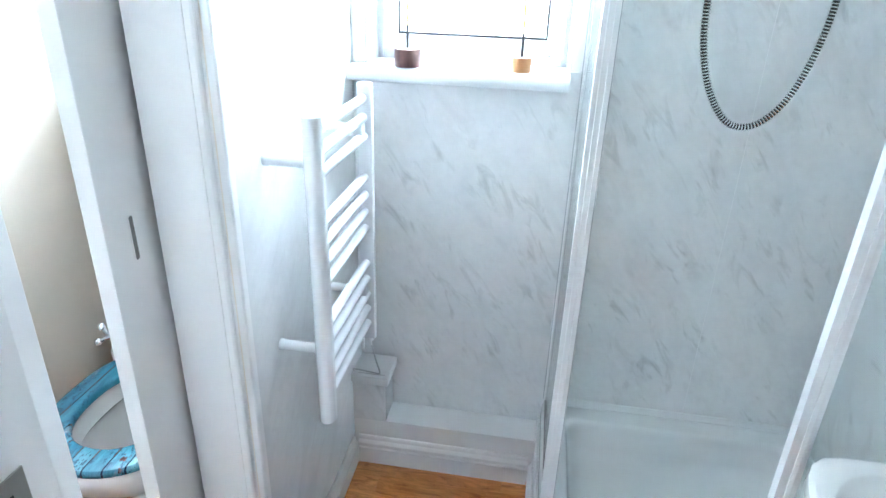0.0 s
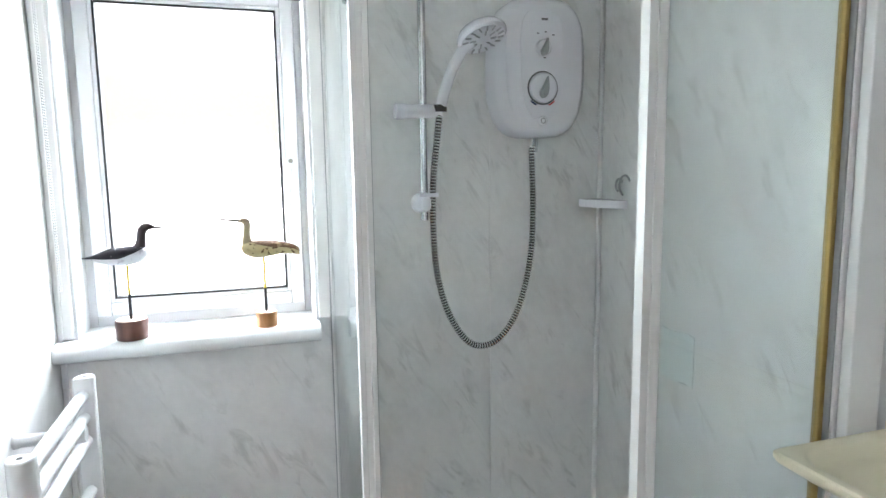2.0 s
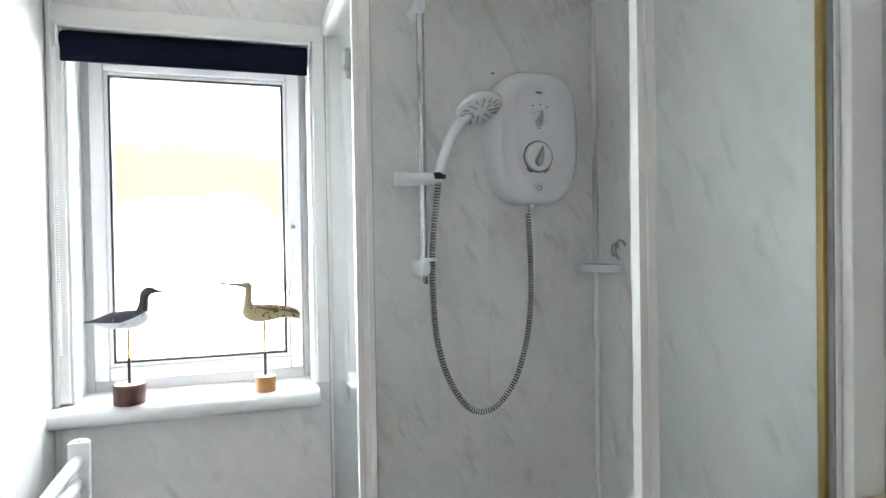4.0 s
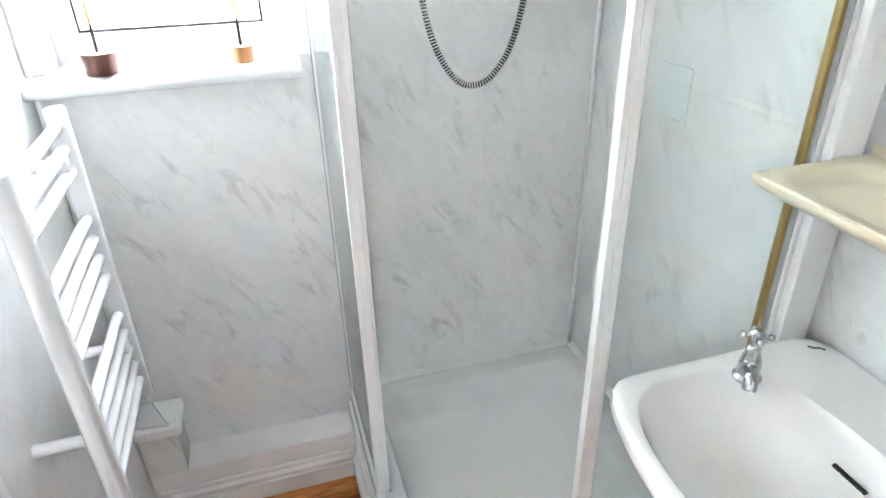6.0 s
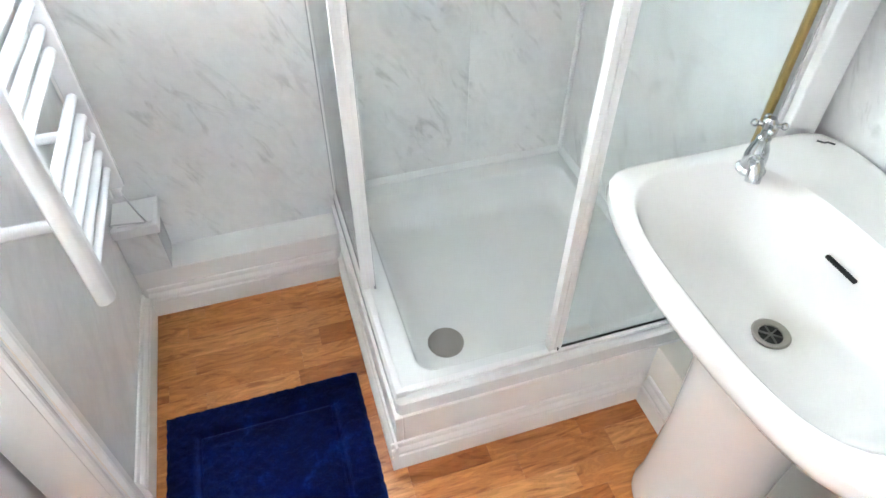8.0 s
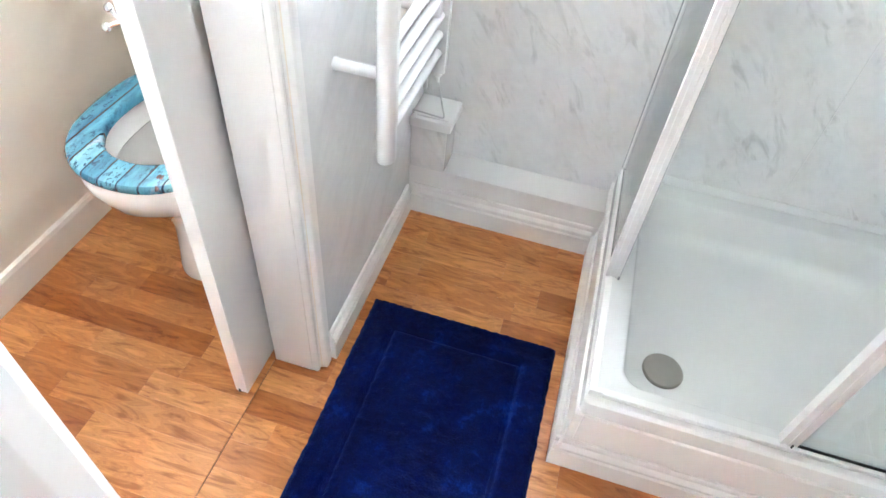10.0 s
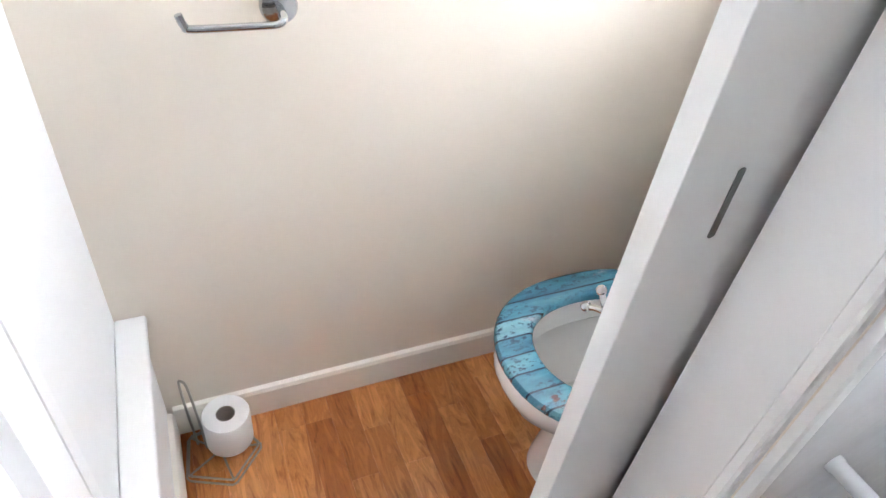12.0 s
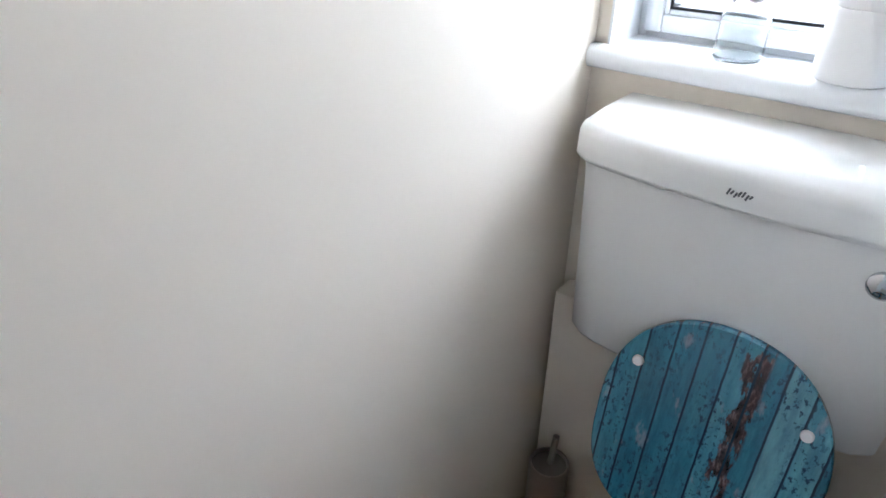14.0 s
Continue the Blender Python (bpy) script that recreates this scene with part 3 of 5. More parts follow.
box(-0.0145, 0.568, BACK - 0.0105, BACK - 0.0006, 2.045, 2.085, 0.003, bm=tr)
box(-0.0140, 0.0175, BACK - 0.010, BACK - 0.0005, 1.236, 2.0449, 0.003, bm=tr)
structure("trim_window", tr, WHITE_TRIM, "white plastic trim round the window opening")

# window handle
hd = thing("window_handle", "white plastic lever handle on the window sash", "handle")
part("back_plate", box(0.481, 0.503, 2.196, 2.2075, 1.560, 1.625, 0.004), UPVC, hd)
part("lever", tube(smooth_line([(0.492, 2.196, 1.60), (0.492, 2.178, 1.598), (0.491, 2.170, 1.575), (0.485, 2.172, 1.50), (0.480, 2.176, 1.455)]), 0.0065), UPVC, hd)
part("lock_button", lathe([(0.0055, 0), (0.0055, 0.006)], (0.492, 2.188, 1.612), "y", 12), STEEL, hd)


def sill(name, x0, x1, y_front, top, label):
    bm = bmesh.new()
    prof = [(0, 0), (0, 0.040)]
    for k in range(9):
        a = radians(90 - 180 * k / 8)
        prof.append((2.225 - y_front - 0.019 + 0.019 * math.cos(a), 0.020 + 0.020 * math.sin(a)))
    moulding([(d, h) for d, h in prof], (x0, 2.225, top - 0.040), (x1, 2.225, top - 0.040), (0, -1, 0), bm)
    return structure(name, bm, UPVC, label, smooth=True)


sill("window_sill_1", -0.0145, 0.5355, 2.052, 1.232, "white plastic window sill with a rounded front")
sill("window_sill_2", WC_X + 0.0005, -0.1345, 2.085, 1.246, "white plastic window sill with a rounded front")

# ---- outside ----
gr = bmesh.new()
bmesh.ops.create_grid(gr, x_segments=2, y_segments=2, size=400)
tagged(link_mesh("ground", gr, GROUND), "pale gravel ground outside the windows", "ground", kind="structure").location.z = -0.6
# curved backdrop that emits the daylight itself, tall so light also falls steeply
far = bmesh.new()
far_pts = []
for k in range(25):
    a = radians(-58 + 116 * k / 24)
    far_pts.append((0.1 + 7.0 * math.sin(a), 2.3 + 5.0 * math.cos(a)))
rows = [[far.verts.new((x, y, z)) for x, y in far_pts] for z in (-0.58, 30.0)]
for k in range(24):
    far.faces.new((rows[0][k], rows[0][k + 1], rows[1][k + 1], rows[1][k]))
tagged(link_mesh("backdrop", far, DAY_GLOW), "self-glowing backdrop of hazy distance outside the windows, standing in for daylight", "backdrop", kind="structure")
# unseen emitting sheet round the hall, shines in through its added openings
back = bmesh.new()
rows = [[back.verts.new((0.3 - 6.0 * math.sin(radians(-75 + 190 * k / 24)), -1.5 - 4.5 * math.cos(radians(-75 + 190 * k / 24)), z)) for k in range(25)] for z in (-0.58, 9.0)]
for k in range(24):
    back.faces.new((rows[0][k], rows[0][k + 1], rows[1][k + 1], rows[1][k]))
tagged(link_mesh("backdrop_hall_fill", back, HALL_FILL), "unseen glowing backdrop added beyond the hall openings as fill light", "backdrop", kind="structure")

# ---- shower ----
tray = thing("shower_tray", "white acrylic shower tray with a raised rim", "shower tray")
X0, X1, Y0, Y1 = 0.5735, SHOWER_R - 0.001, 1.373, BACK - 0.001
L_IN, R_IN, F_IN, B_IN = X0 + 0.052, X1 - 0.036, Y0 + 0.046, Y1 - 0.066


def tray_loop(inset, r, z):
    """A loop inside the rim, shrunk evenly."""
    return rrect(L_IN + inset, R_IN - inset, F_IN + inset, B_IN - inset * 1.15, r, z)


tb = rings([rrect(X0 + 0.004, X1, Y0 + 0.004, Y1, 0.012, 0.190), rrect(X0 - 0.012, X1, Y0 - 0.012, Y1, 0.014, 0.194), rrect(X0 - 0.012, X1, Y0 - 0.012, Y1, 0.014, 0.236),
            rrect(X0 - 0.006, X1, Y0 - 0.006, Y1, 0.016, 0.243), tray_loop(0.0, 0.030, 0.244), tray_loop(0.0035, 0.036, 0.2425), tray_loop(0.008, 0.045, 0.236), tray_loop(0.010, 0.047, 0.226),
            tray_loop(0.022, 0.060, 0.165), tray_loop(0.034, 0.068, 0.148), tray_loop(0.060, 0.072, 0.1415), rrect(0.735, 0.745, 1.555, 1.565, 0.004, 0.1375)], cap0=False)
part("basin_shell", tb, ACRYLIC, tray)
part("waste_cover", lathe([(0.046, 0.1385), (0.046, 0.142), (0.043, 0.1455), (0.036, 0.1465), (0.022, 0.1475), (0.0, 0.148)][:5], (0.738, 1.560, 0.0015)), STEEL, tray, "round brushed steel waste cover")

COVE = [(0, 0), (0.016, 0), (0.015, 0.004), (0.007, 0.009), (0.003, 0.016), (0, 0.017)]
part("wall_seal", moulding(COVE, (0.60, BACK - 0.0006, 0.2437), (X1 - 0.001, BACK - 0.0006, 0.2437), (0, -1, 0)), ACRYLIC, tray, "white sealing strip along the wall")
part("wall_seal", moulding(COVE, (SHOWER_R - 0.0006, 1.42, 0.2437), (SHOWER_R - 0.0006, BACK - 0.017, 0.2437), (-1, 0, 0)), ACRYLIC, tray)

encl = thing("shower_enclosure", "white framed corner shower enclosure with sliding glass doors pushed open", "shower enclosure")
RAIL_Z, HEAD_Z = 0.245, 2.06


def channel(x0, x1, y0, y1, z0, z1, groove_axis):
    """A white extruded upright with a shallow groove, one outline swept upwards."""
    steps = [(0.0, 0), (0.30, 0), (0.33, 1), (0.67, 1), (0.70, 0), (1.0, 0)]
    if groove_axis == "x":
        line = [(x0 + t * (x1 - x0), y0 + 0.002 * d) for t, d in steps] + [(x1, y1), (x0, y1)]
    else:
        line = [(x0 + 0.002 * d, y0 + t * (y1 - y0)) for t, d in steps] + [(x1, y1), (x1, y0)]
    return rings([[(x, y, z) for x, y in line] for z in (z0, z1)])


part("wall_channel", channel(0.566, 0.598, 2.100, BACK - 0.0005, RAIL_Z, HEAD_Z + 0.03, "y"), WHITE_TRIM, encl, smooth=False)
part("bottom_rail", box(0.565, 0.581, 1.385, 2.0995, RAIL_Z, RAIL_Z + 0.012, 0.003), WHITE_TRIM, encl)
part("bottom_rail", box(0.5835, 1.276, 1.377, 1.393, RAIL_Z, RAIL_Z + 0.012, 0.003), WHITE_TRIM, encl)
part("corner_clip", box(0.565, 0.592, 1.374, 1.3845, RAIL_Z, RAIL_Z + 0.020, 0.003), WHITE_TRIM, encl)
part("head_rail", box(0.560, 0.603, 1.375, 2.0995, HEAD_Z, HEAD_Z + 0.035, 0.004), WHITE_TRIM, encl)
part("head_rail", box(0.6035, 1.276, 1.373, 1.411, HEAD_Z, HEAD_Z + 0.035, 0.004), WHITE_TRIM, encl)
part("gold_channel", box(1.2745, 1.285, 1.384, 1.398, RAIL_Z, HEAD_Z + 0.03, 0.002), BRASS, encl, "gold anodised wall channel")
part("grey_seal", box(1.2853, 1.2905, 1.376, 1.405, RAIL_Z, HEAD_Z + 0.03, 0.001), GREY_PLASTIC, encl)
part("wall_profile", box(1.2908, SHOWER_R - 0.0008, 1.3725, 1.41, RAIL_Z, HEAD_Z + 0.03, 0.001), WHITE_TRIM, encl)


def glass_door(post, glass, inner):
    d = part("sliding_door", channel(*post), WHITE_TRIM, encl, "white door stile", smooth=False)
    g = part("glass", box(*glass), GLASS, d, "clear safety glass with a faint soap film", smooth=False)
    part("stile_lip", box(*inner, 0.001), WHITE_TRIM, d)


glass_door((0.563, 0.594, 1.690, 1.708, RAIL_Z + 0.013, HEAD_Z, "x"), (0.584, 0.588, 1.708, 2.086, RAIL_Z + 0.013, HEAD_Z), (0.581, 0.5915, 1.7085, 1.716, RAIL_Z + 0.013, HEAD_Z))
glass_door((0.925, 0.947, 1.382, 1.402, RAIL_Z + 0.013, HEAD_Z, "x"), (0.947, 1.2745, 1.389, 1.393, RAIL_Z + 0.013, HEAD_Z), (0.9475, 0.958, 1.3845, 1.3885, RAIL_Z + 0.013, HEAD_Z))
part("fixed_glass", box(0.5700, 0.5735, 1.712, 2.0998, RAIL_Z + 0.0135, HEAD_Z - 0.0005), GLASS, encl, smooth=False)
part("door_seal", box(0.958, 1.2745, 1.3845, 1.3885, RAIL_Z + 0.0125, RAIL_Z + 0.0175, 0.0005), DARK, encl, "dark rubber seal under the glass")
part("door_seal", box(0.5695, 0.5740, 1.712, 2.0995, RAIL_Z + 0.0125, RAIL_Z + 0.0165, 0.0005), DARK, encl)
part("channel_seal", box(0.5640, 0.5658, 2.1015, 2.1100, RAIL_Z + 0.012, HEAD_Z, 0.0004), GREY_PLASTIC, encl, "grey sealing strip beside the wall channel")
part("stile_seal", box(0.5942, 0.5958, 1.693, 1.703, RAIL_Z + 0.013, HEAD_Z, 0.0004), GREY_PLASTIC, encl)
part("stile_cap", box(0.5905, 0.5955, 1.6865, 1.6897, RAIL_Z + 0.0125, RAIL_Z + 0.022, 0.0006), GREY_PLASTIC, encl, "small grey plastic end cap")
part("stile_cap", box(0.945, 0.9475, 1.3785, 1.3820, RAIL_Z + 0.0125, RAIL_Z + 0.022, 0.0006), DARK, encl, "small dark plastic end cap")

# electric shower
unit = thing("electric_shower", "white electric shower unit with two round dials", "shower unit")
ub = []
for y, gx, gz in ((BACK - 0.0005, 0.0, 0.0), (2.052, 0.0, 0.0), (2.036, 0.006, 0.007), (2.026, 0.018, 0.020)):
    loop = []
    for k in range(48):
        a = 2 * math.pi * k / 48
        c, s = math.cos(a), math.sin(a)
        w = 0.119 - gx - 0.004 * s
        h = 0.168 - gz
        e = 0.62
        loop.append((1.088 + w * math.copysign(abs(c) ** e, c), y, 1.829 + h * math.copysign(abs(s) ** (0.82 if s < 0 else 0.58), s)))
    ub.append(loop)
part("body", rings(ub), SHOWER_PLASTIC, unit)
part("panel", rings([[(1.080 + (0.054 + 0.010 * math.sin(2 * math.pi * k / 32)) * math.copysign(abs(math.cos(2 * math.pi * k / 32)) ** 0.6, math.cos(2 * math.pi * k / 32)), y, 1.832 + 0.128 * math.copysign(abs(math.sin(2 * math.pi * k / 32)) ** 0.6, math.sin(2 * math.pi * k / 32))) for k in range(32)] for y in (2.03, 2.023)]), SHOWER_PLASTIC, unit)


def dial(z, r, lever_len, ring):
    d = part("dial", lathe([(r, 2.024), (r, 2.016), (r * 0.9, 2.013)], (1.082, 0, z), "y", 32), SHOWER_PLASTIC, unit)
    if ring:
        part("dial_ring", lathe([(r * 1.12, 2.0235), (r * 1.12, 2.0215), (r * 1.02, 2.0215), (r * 1.02, 2.0235)], (1.082, 0, z), "y", 40, cap0=False, cap1=False), PRINT, d)
        for cx, m in ((-0.6, NAVY), (0.6, RED)):
            part("scale_mark", tube([(1.082 + r * 1.2 * math.sin(cx + q * 0.2), 2.0225, z - r * 1.2 * math.cos(cx + q * 0.2)) for q in (-1, -0.5, 0, 0.5, 1)], 0.0018, 6), m, d)
    drop = [(0.0, 0.62), (0.10, 0.35), (0.20, 0.0), (0.24, -0.30), (0.16, -0.52), (0.0, -0.60), (-0.16, -0.52), (-0.24, -0.30), (-0.14, 0.0), (-0.05, 0.35)]
    lev = rings([[(u * lever_len * q, y, v * lever_len * q) for u, v in drop] for y, q in ((2.014, 1.0), (2.003, 0.94), (2.000, 0.82))])
    bmesh.ops.rotate(lev, verts=lev.verts[:], cent=(0, 2.0, 0), matrix=Matrix.Rotation(radians(14), 3, "Y"))
    bmesh.ops.translate(lev, verts=lev.verts[:], vec=(1.082, 0, z))
    part("lever", lev, GREY_PLASTIC, d, "grey dial pointer")


dial(1.778, 0.036, 0.044, True)
dial(1.872, 0.019, 0.036, False)
part("power_button", lathe([(0.012, 2.024), (0.012, 2.018), (0.010, 2.016)], (1.081, 0, 1.700), "y", 24), SHOWER_PLASTIC, unit)
part("button_ring", lathe([(0.007, 2.016), (0.007, 2.0145), (0.005, 2.0145), (0.005, 2.016)], (1.081, 0, 1.700), "y", 20, cap0=False, cap1=False), GREY_PLASTIC, unit)
part("badge", box(1.078, 1.094, 2.0215, 2.0228, 1.936, 1.941), PRINT, unit, "small grey maker's mark", smooth=False)
for dx, dz in ((-0.012, 1.904), (0.008, 1.908), (0.028, 1.902), (0.006, 1.848)):
    part("scale_print", box(1.078 + dx, 1.084 + dx, 2.0216, 2.0228, dz, dz + 0.0025), PRINT, unit, smooth=False)
for sx in (1.000, 1.150):
    part("screw", lathe([(0.003, BACK - 0.001), (0.003, BACK - 0.004)], (sx, 0, 2.004), "y", 8), DARK, unit)
part("outlet", lathe([(0.009, 1.672), (0.009, 1.645), (0.0075, 1.640), (0.0075, 1.625)], (1.080, 2.062, 0), "z", 16), CHROME, unit)

rail = thing("shower_rail", "chrome riser rail with white brackets and sliding holder", "shower rail")
part("pole", tube([(0.792, 2.066, 1.466), (0.792, 2.066, 2.17)], 0.0095, 16), CHROME, rail)
part("bracket", rings([[(0.792 + w * c, y, z + h * s) for c, s in ((math.cos(2 * math.pi * k / 24), math.sin(2 * math.pi * k / 24)) for k in range(24))] for y, w, h, z in ((BACK - 0.0005, 0.020, 0.024, 1.505), (2.09, 0.019, 0.023, 1.505), (2.055, 0.016, 0.020, 1.505), (2.050, 0.012, 0.016, 1.505))]), SHOWER_PLASTIC, rail)
part("bracket", rings([[(0.792 + w * c, y, z + h * s) for c, s in ((math.cos(2 * math.pi * k / 24), math.sin(2 * math.pi * k / 24)) for k in range(24))] for y, w, h, z in ((BACK - 0.0005, 0.020, 0.024, 2.14), (2.09, 0.019, 0.023, 2.14), (2.055, 0.016, 0.020, 2.14), (2.050, 0.012, 0.016, 2.14))]), SHOWER_PLASTIC, rail)
part("hose_ring", rings([[(0.803 + 0.022 * math.cos(2 * math.pi * k / 20), 2.056 + 0.016 * math.sin(2 * math.pi * k / 20), z) for k in range(20)] for z in (1.522, 1.531)]), SHOWER_PLASTIC, rail)
hold = tube([(0.742, 2.060, 1.722), (0.760, 2.060, 1.722), (0.800, 2.060, 1.722), (0.835, 2.050, 1.724)], 0.0165, 16)
slider = part("slider", hold, SHOWER_PLASTIC, rail)
part("slider_knob", lathe([(0.018, 0.724), (0.019, 0.730), (0.019, 0.745), (0.016, 0.750)], (0, 2.060, 1.722), "x", 20), SHOWER_PLASTIC, slider)

hand = thing("shower_handset", "white shower handset with a round spray plate in its holder", "shower head")
part("handle", tube(smooth_line([(0.829, 2.046, 1.722), (0.836, 2.038, 1.76), (0.850, 2.022, 1.81), (0.872, 2.006, 1.855), (0.890, 1.998, 1.872)]), 0.0135, 14), SHOWER_PLASTIC, hand)
head_m = Matrix.Translation((0.912, 1.990, 1.886)) @ Matrix.Rotation(radians(-12), 4, "Y") @ Matrix.Rotation(radians(66), 4, "X")
hb = lathe([(0.030, 0.022), (0.050, 0.014), (0.0585, 0.002), (0.0585, -0.006), (0.053, -0.011)], (0, 0, 0), "y", 36)
hb.transform(head_m)
part("head", hb, SHOWER_PLASTIC, hand)
nz = bmesh.new()
for k in range(16):
    a = 2 * math.pi * k / 16
    for r0, r1 in ((0.018, 0.032), (0.036, 0.050)):
        if k % 2 and r0 < 0.03:
            continue
        tube([(r0 * math.cos(a), 0.0125 - 0.0245, r0 * math.sin(a)), (r1 * math.cos(a + 0.06), -0.012, r1 * math.sin(a + 0.06))], 0.0022, 5, nz)
nz.transform(head_m)
part("nozzles", nz, GREY_PLASTIC, hand, "grey rubber spray nozzles")
part("collar", lathe([(0.0155, -0.008), (0.0165, 0.0), (0.0155, 0.008)], (0.829, 2.046, 1.728), "z", 18), DARK, hand)

hose = thing("shower_hose", "ribbed chrome shower hose hanging in a loop", "hose")
line = smooth_line([(0.827, 2.047, 1.712), (0.822, 2.050, 1.66), (0.812, 2.056, 1.55), (0.812, 2.058, 1.42), (0.822, 2.060, 1.32), (0.850, 2.064, 1.23), (0.895, 2.070, 1.160), (0.938, 2.074, 1.137),
                    (0.985, 2.074, 1.150), (1.030, 2.072, 1.205), (1.060, 2.070, 1.290), (1.076, 2.068, 1.39), (1.078, 2.066, 1.50), (1.073, 2.063, 1.60), (1.072, 2.062, 1.64)], 26)
# resample to an even pitch
even, gap, last = [line[0]], 0.0, line[0]
PITCH = 0.0036
for q in line[1:]:
    step_len = (q - last).length
    while gap + step_len >= PITCH:
        last = last + (q - last) * ((PITCH - gap) / step_len)
        even.append(last)
        step_len, gap = (q - last).length, 0.0
    gap, last = gap + step_len, q
line = even
core, ribs, side = [], bmesh.new(), None
for i, p in enumerate(line):
    a, b = line[max(i - 1, 0)], line[min(i + 1, len(line) - 1)]
    d = (b - a).normalized()
    side = d.orthogonal().normalized() if side is None else (side - d * side.dot(d)).normalized()
    up = d.cross(side)

    def turn(r, along):
        return [p + d * along + r * (math.cos(2 * math.pi * k / 10) * side + math.sin(2 * math.pi * k / 10) * up) for k in range(10)]

    core.append(turn(0.0074, 0.0))
    if i % 2:
        rings([turn(0.0074, -0.0018), turn(0.0096, -0.0015), turn(0.0102, 0.0), turn(0.0096, 0.0015), turn(0.0074, 0.0018)], ribs, False, False)
part("hose_core", rings(core), HOSE_GROOVE, hose)
part("hose_ribs", ribs, HOSE_STEEL, hose, smooth=False)

shelf = thing("corner_shelf", "small white plastic corner shelf with wire hooks in the shower", "shelf")
cs = bmesh.new()
arc = [(SHOWER_R - 0.001, BACK - 0.001)] + [(SHOWER_R - 0.001 - 0.064 * math.cos(radians(a)), BACK - 0.001 - 0.130 * math.sin(radians(a))) for a in range(0, 91, 9)]
rings([[(x, y, z) for x, y in arc] for z in (1.482, 1.502)], cs)
part("plate", cs, SHOWER_PLASTIC, shelf, smooth=False)
hk = bmesh.new()
for dy, s in ((1.985, 0.78), (2.01, 0.5)):
    tube([(SHOWER_R - 0.010, dy + 0.03 * s * math.cos(a), 1.540 + 0.032 * s * math.sin(a)) for a in [radians(q) for q in range(-70, 160, 15)]], 0.0028, 8, hk)
part("hook", hk, GREY_PLASTIC, shelf, "curved grey wire hooks")

# thin wavy sheet, a pale blue-green square against the shower wall
cl = thing("shower_wall_patch", "thin pale blue-green patch on the shower wall", "cloth")
cb = bmesh.new()
rings([[(SHOWER_R - 0.0008 - d * (1 + 0.5 * math.sin(9 * q)), 1.72 + 0.11 * q, z + 0.003 * math.sin(7 * q)) for q, d in ([(k / 10, 0.0) for k in range(11)] + [(k / 10, 0.0015) for k in range(10, -1, -1)])] for z in (1.10, 1.14, 1.18, 1.215)], cb)
part("cloth", cb, PALE_PATCH, cl)

# ---- towel rail on the partition ----
tr = thing("towel_radiator", "white ladder towel radiator fixed to the panelled partition", "towel radiator")


def d_column(y, z0, z1, way):
    """A D-shaped upright: its flat face looks at the other column, its round back away (way: +1 or -1 along y)."""
    out = [(-0.0175, -0.011), (-0.015, -0.0135), (0.015, -0.0135), (0.0175, -0.011)]
    out += [(0.0175 * math.cos(radians(a)), 0.022 * math.sin(radians(a)) - 0.004) for a in range(0, 181, 15)]
    loops = [[(0.092 + u * q, y + way * v * q, z) for u, v in out] for z, q in ((z0, 0.86), (z0 + 0.003, 1.0), (z1 - 0.002, 1.0), (z1, 0.9))]
    return rings(loops)


for y, way in ((1.511, -1), (1.846, 1)):
    col = part("column", d_column(y, 0.584, 1.228, way), RAD_WHITE, tr)
    part("air_vent", lathe([(0.004, 1.2275), (0.004, 1.2286)], (0.092, y, 0), "z", 10), DARK, col)
for z in (1.196, 1.155, 1.114, 1.018, 0.976, 0.934, 0.892, 0.800, 0.758, 0.716, 0.674, 0.632):
    part("bar", tube([(0.0895, 1.522, z), (0.0885, 1.540, z), (0.0885, 1.815, z), (0.0895, 1.835, z)], 0.0105, 12), RAD_WHITE, tr)
for y in (1.546, 1.812):
    for z in (1.135, 0.737):
        br = part("bracket", lathe([(0.0125, -0.0148), (0.0125, -0.008), (0.0110, -0.006), (0.0110, 0.066), (0.017, 0.066), (0.017, 0.092), (0.014, 0.096)], (0, y, z), "x", 18), RAD_WHITE, tr)
part("heater_cap", lathe([(0.009, 0.5835), (0.009, 0.574), (0.004, 0.568), (0.004, 0.556)], (0.092, 1.846, 0), "z", 14), WHITE_TRIM, tr)
part("cable", tube(smooth_line([(0.093, 1.848, 0.560), (0.100, 1.875, 0.480), (0.096, 1.920, 0.415), (0.070, 1.950, 0.392), (0.030, 1.966, 0.383), (-0.002, 1.985, 0.370), (-0.008, 2.010, 0.344)]), 0.0019, 8), CABLE_GREY, tr, "thin grey heater cable")
sw = thing("cable_outlet", "white plastic blank plate on top of the pipe casing", "outlet plate")
part("back_box", box(-0.0140, 0.1005, 1.992, BACK - 0.0012, 0.3125, 0.342, 0.004), WHITE_TRIM, sw)
part("plate", box(0.004, 0.090, 2.004, 2.100, 0.342, 0.3465, 0.0018), WHITE_TRIM, sw)

# ---- basin ----
basin = thing("wash_basin", "white ceramic pedestal wash basin with chrome taps", "wash basin")
BX, BY = 1.105, 1.060


def basin_edge(a, x0, x1, y0, y1, bow):
    """Distance from the bowl's centre to a bowed, round-cornered rectangle, in direction a."""
    c, s = math.cos(a), math.sin(a)
    lo, hi = 0.0, 1.0
    for _ in range(30):
        mid = (lo + hi) / 2
        x, y = BX + mid * c, BY + mid * s
        u = (x - (x0 + x1) / 2) / ((x1 - x0) / 2)
        v = (y - (y0 + y1) / 2) / ((y1 - y0) / 2)
        if x < BX:
            u = (x - BX) / (BX - (x0 - bow * (1 - v * v))) if abs(v) < 1 else -9
        p = 9.0
        lo, hi = (mid, hi) if abs(u) ** p + abs(v) ** p < 1 else (lo, mid)
    return lo


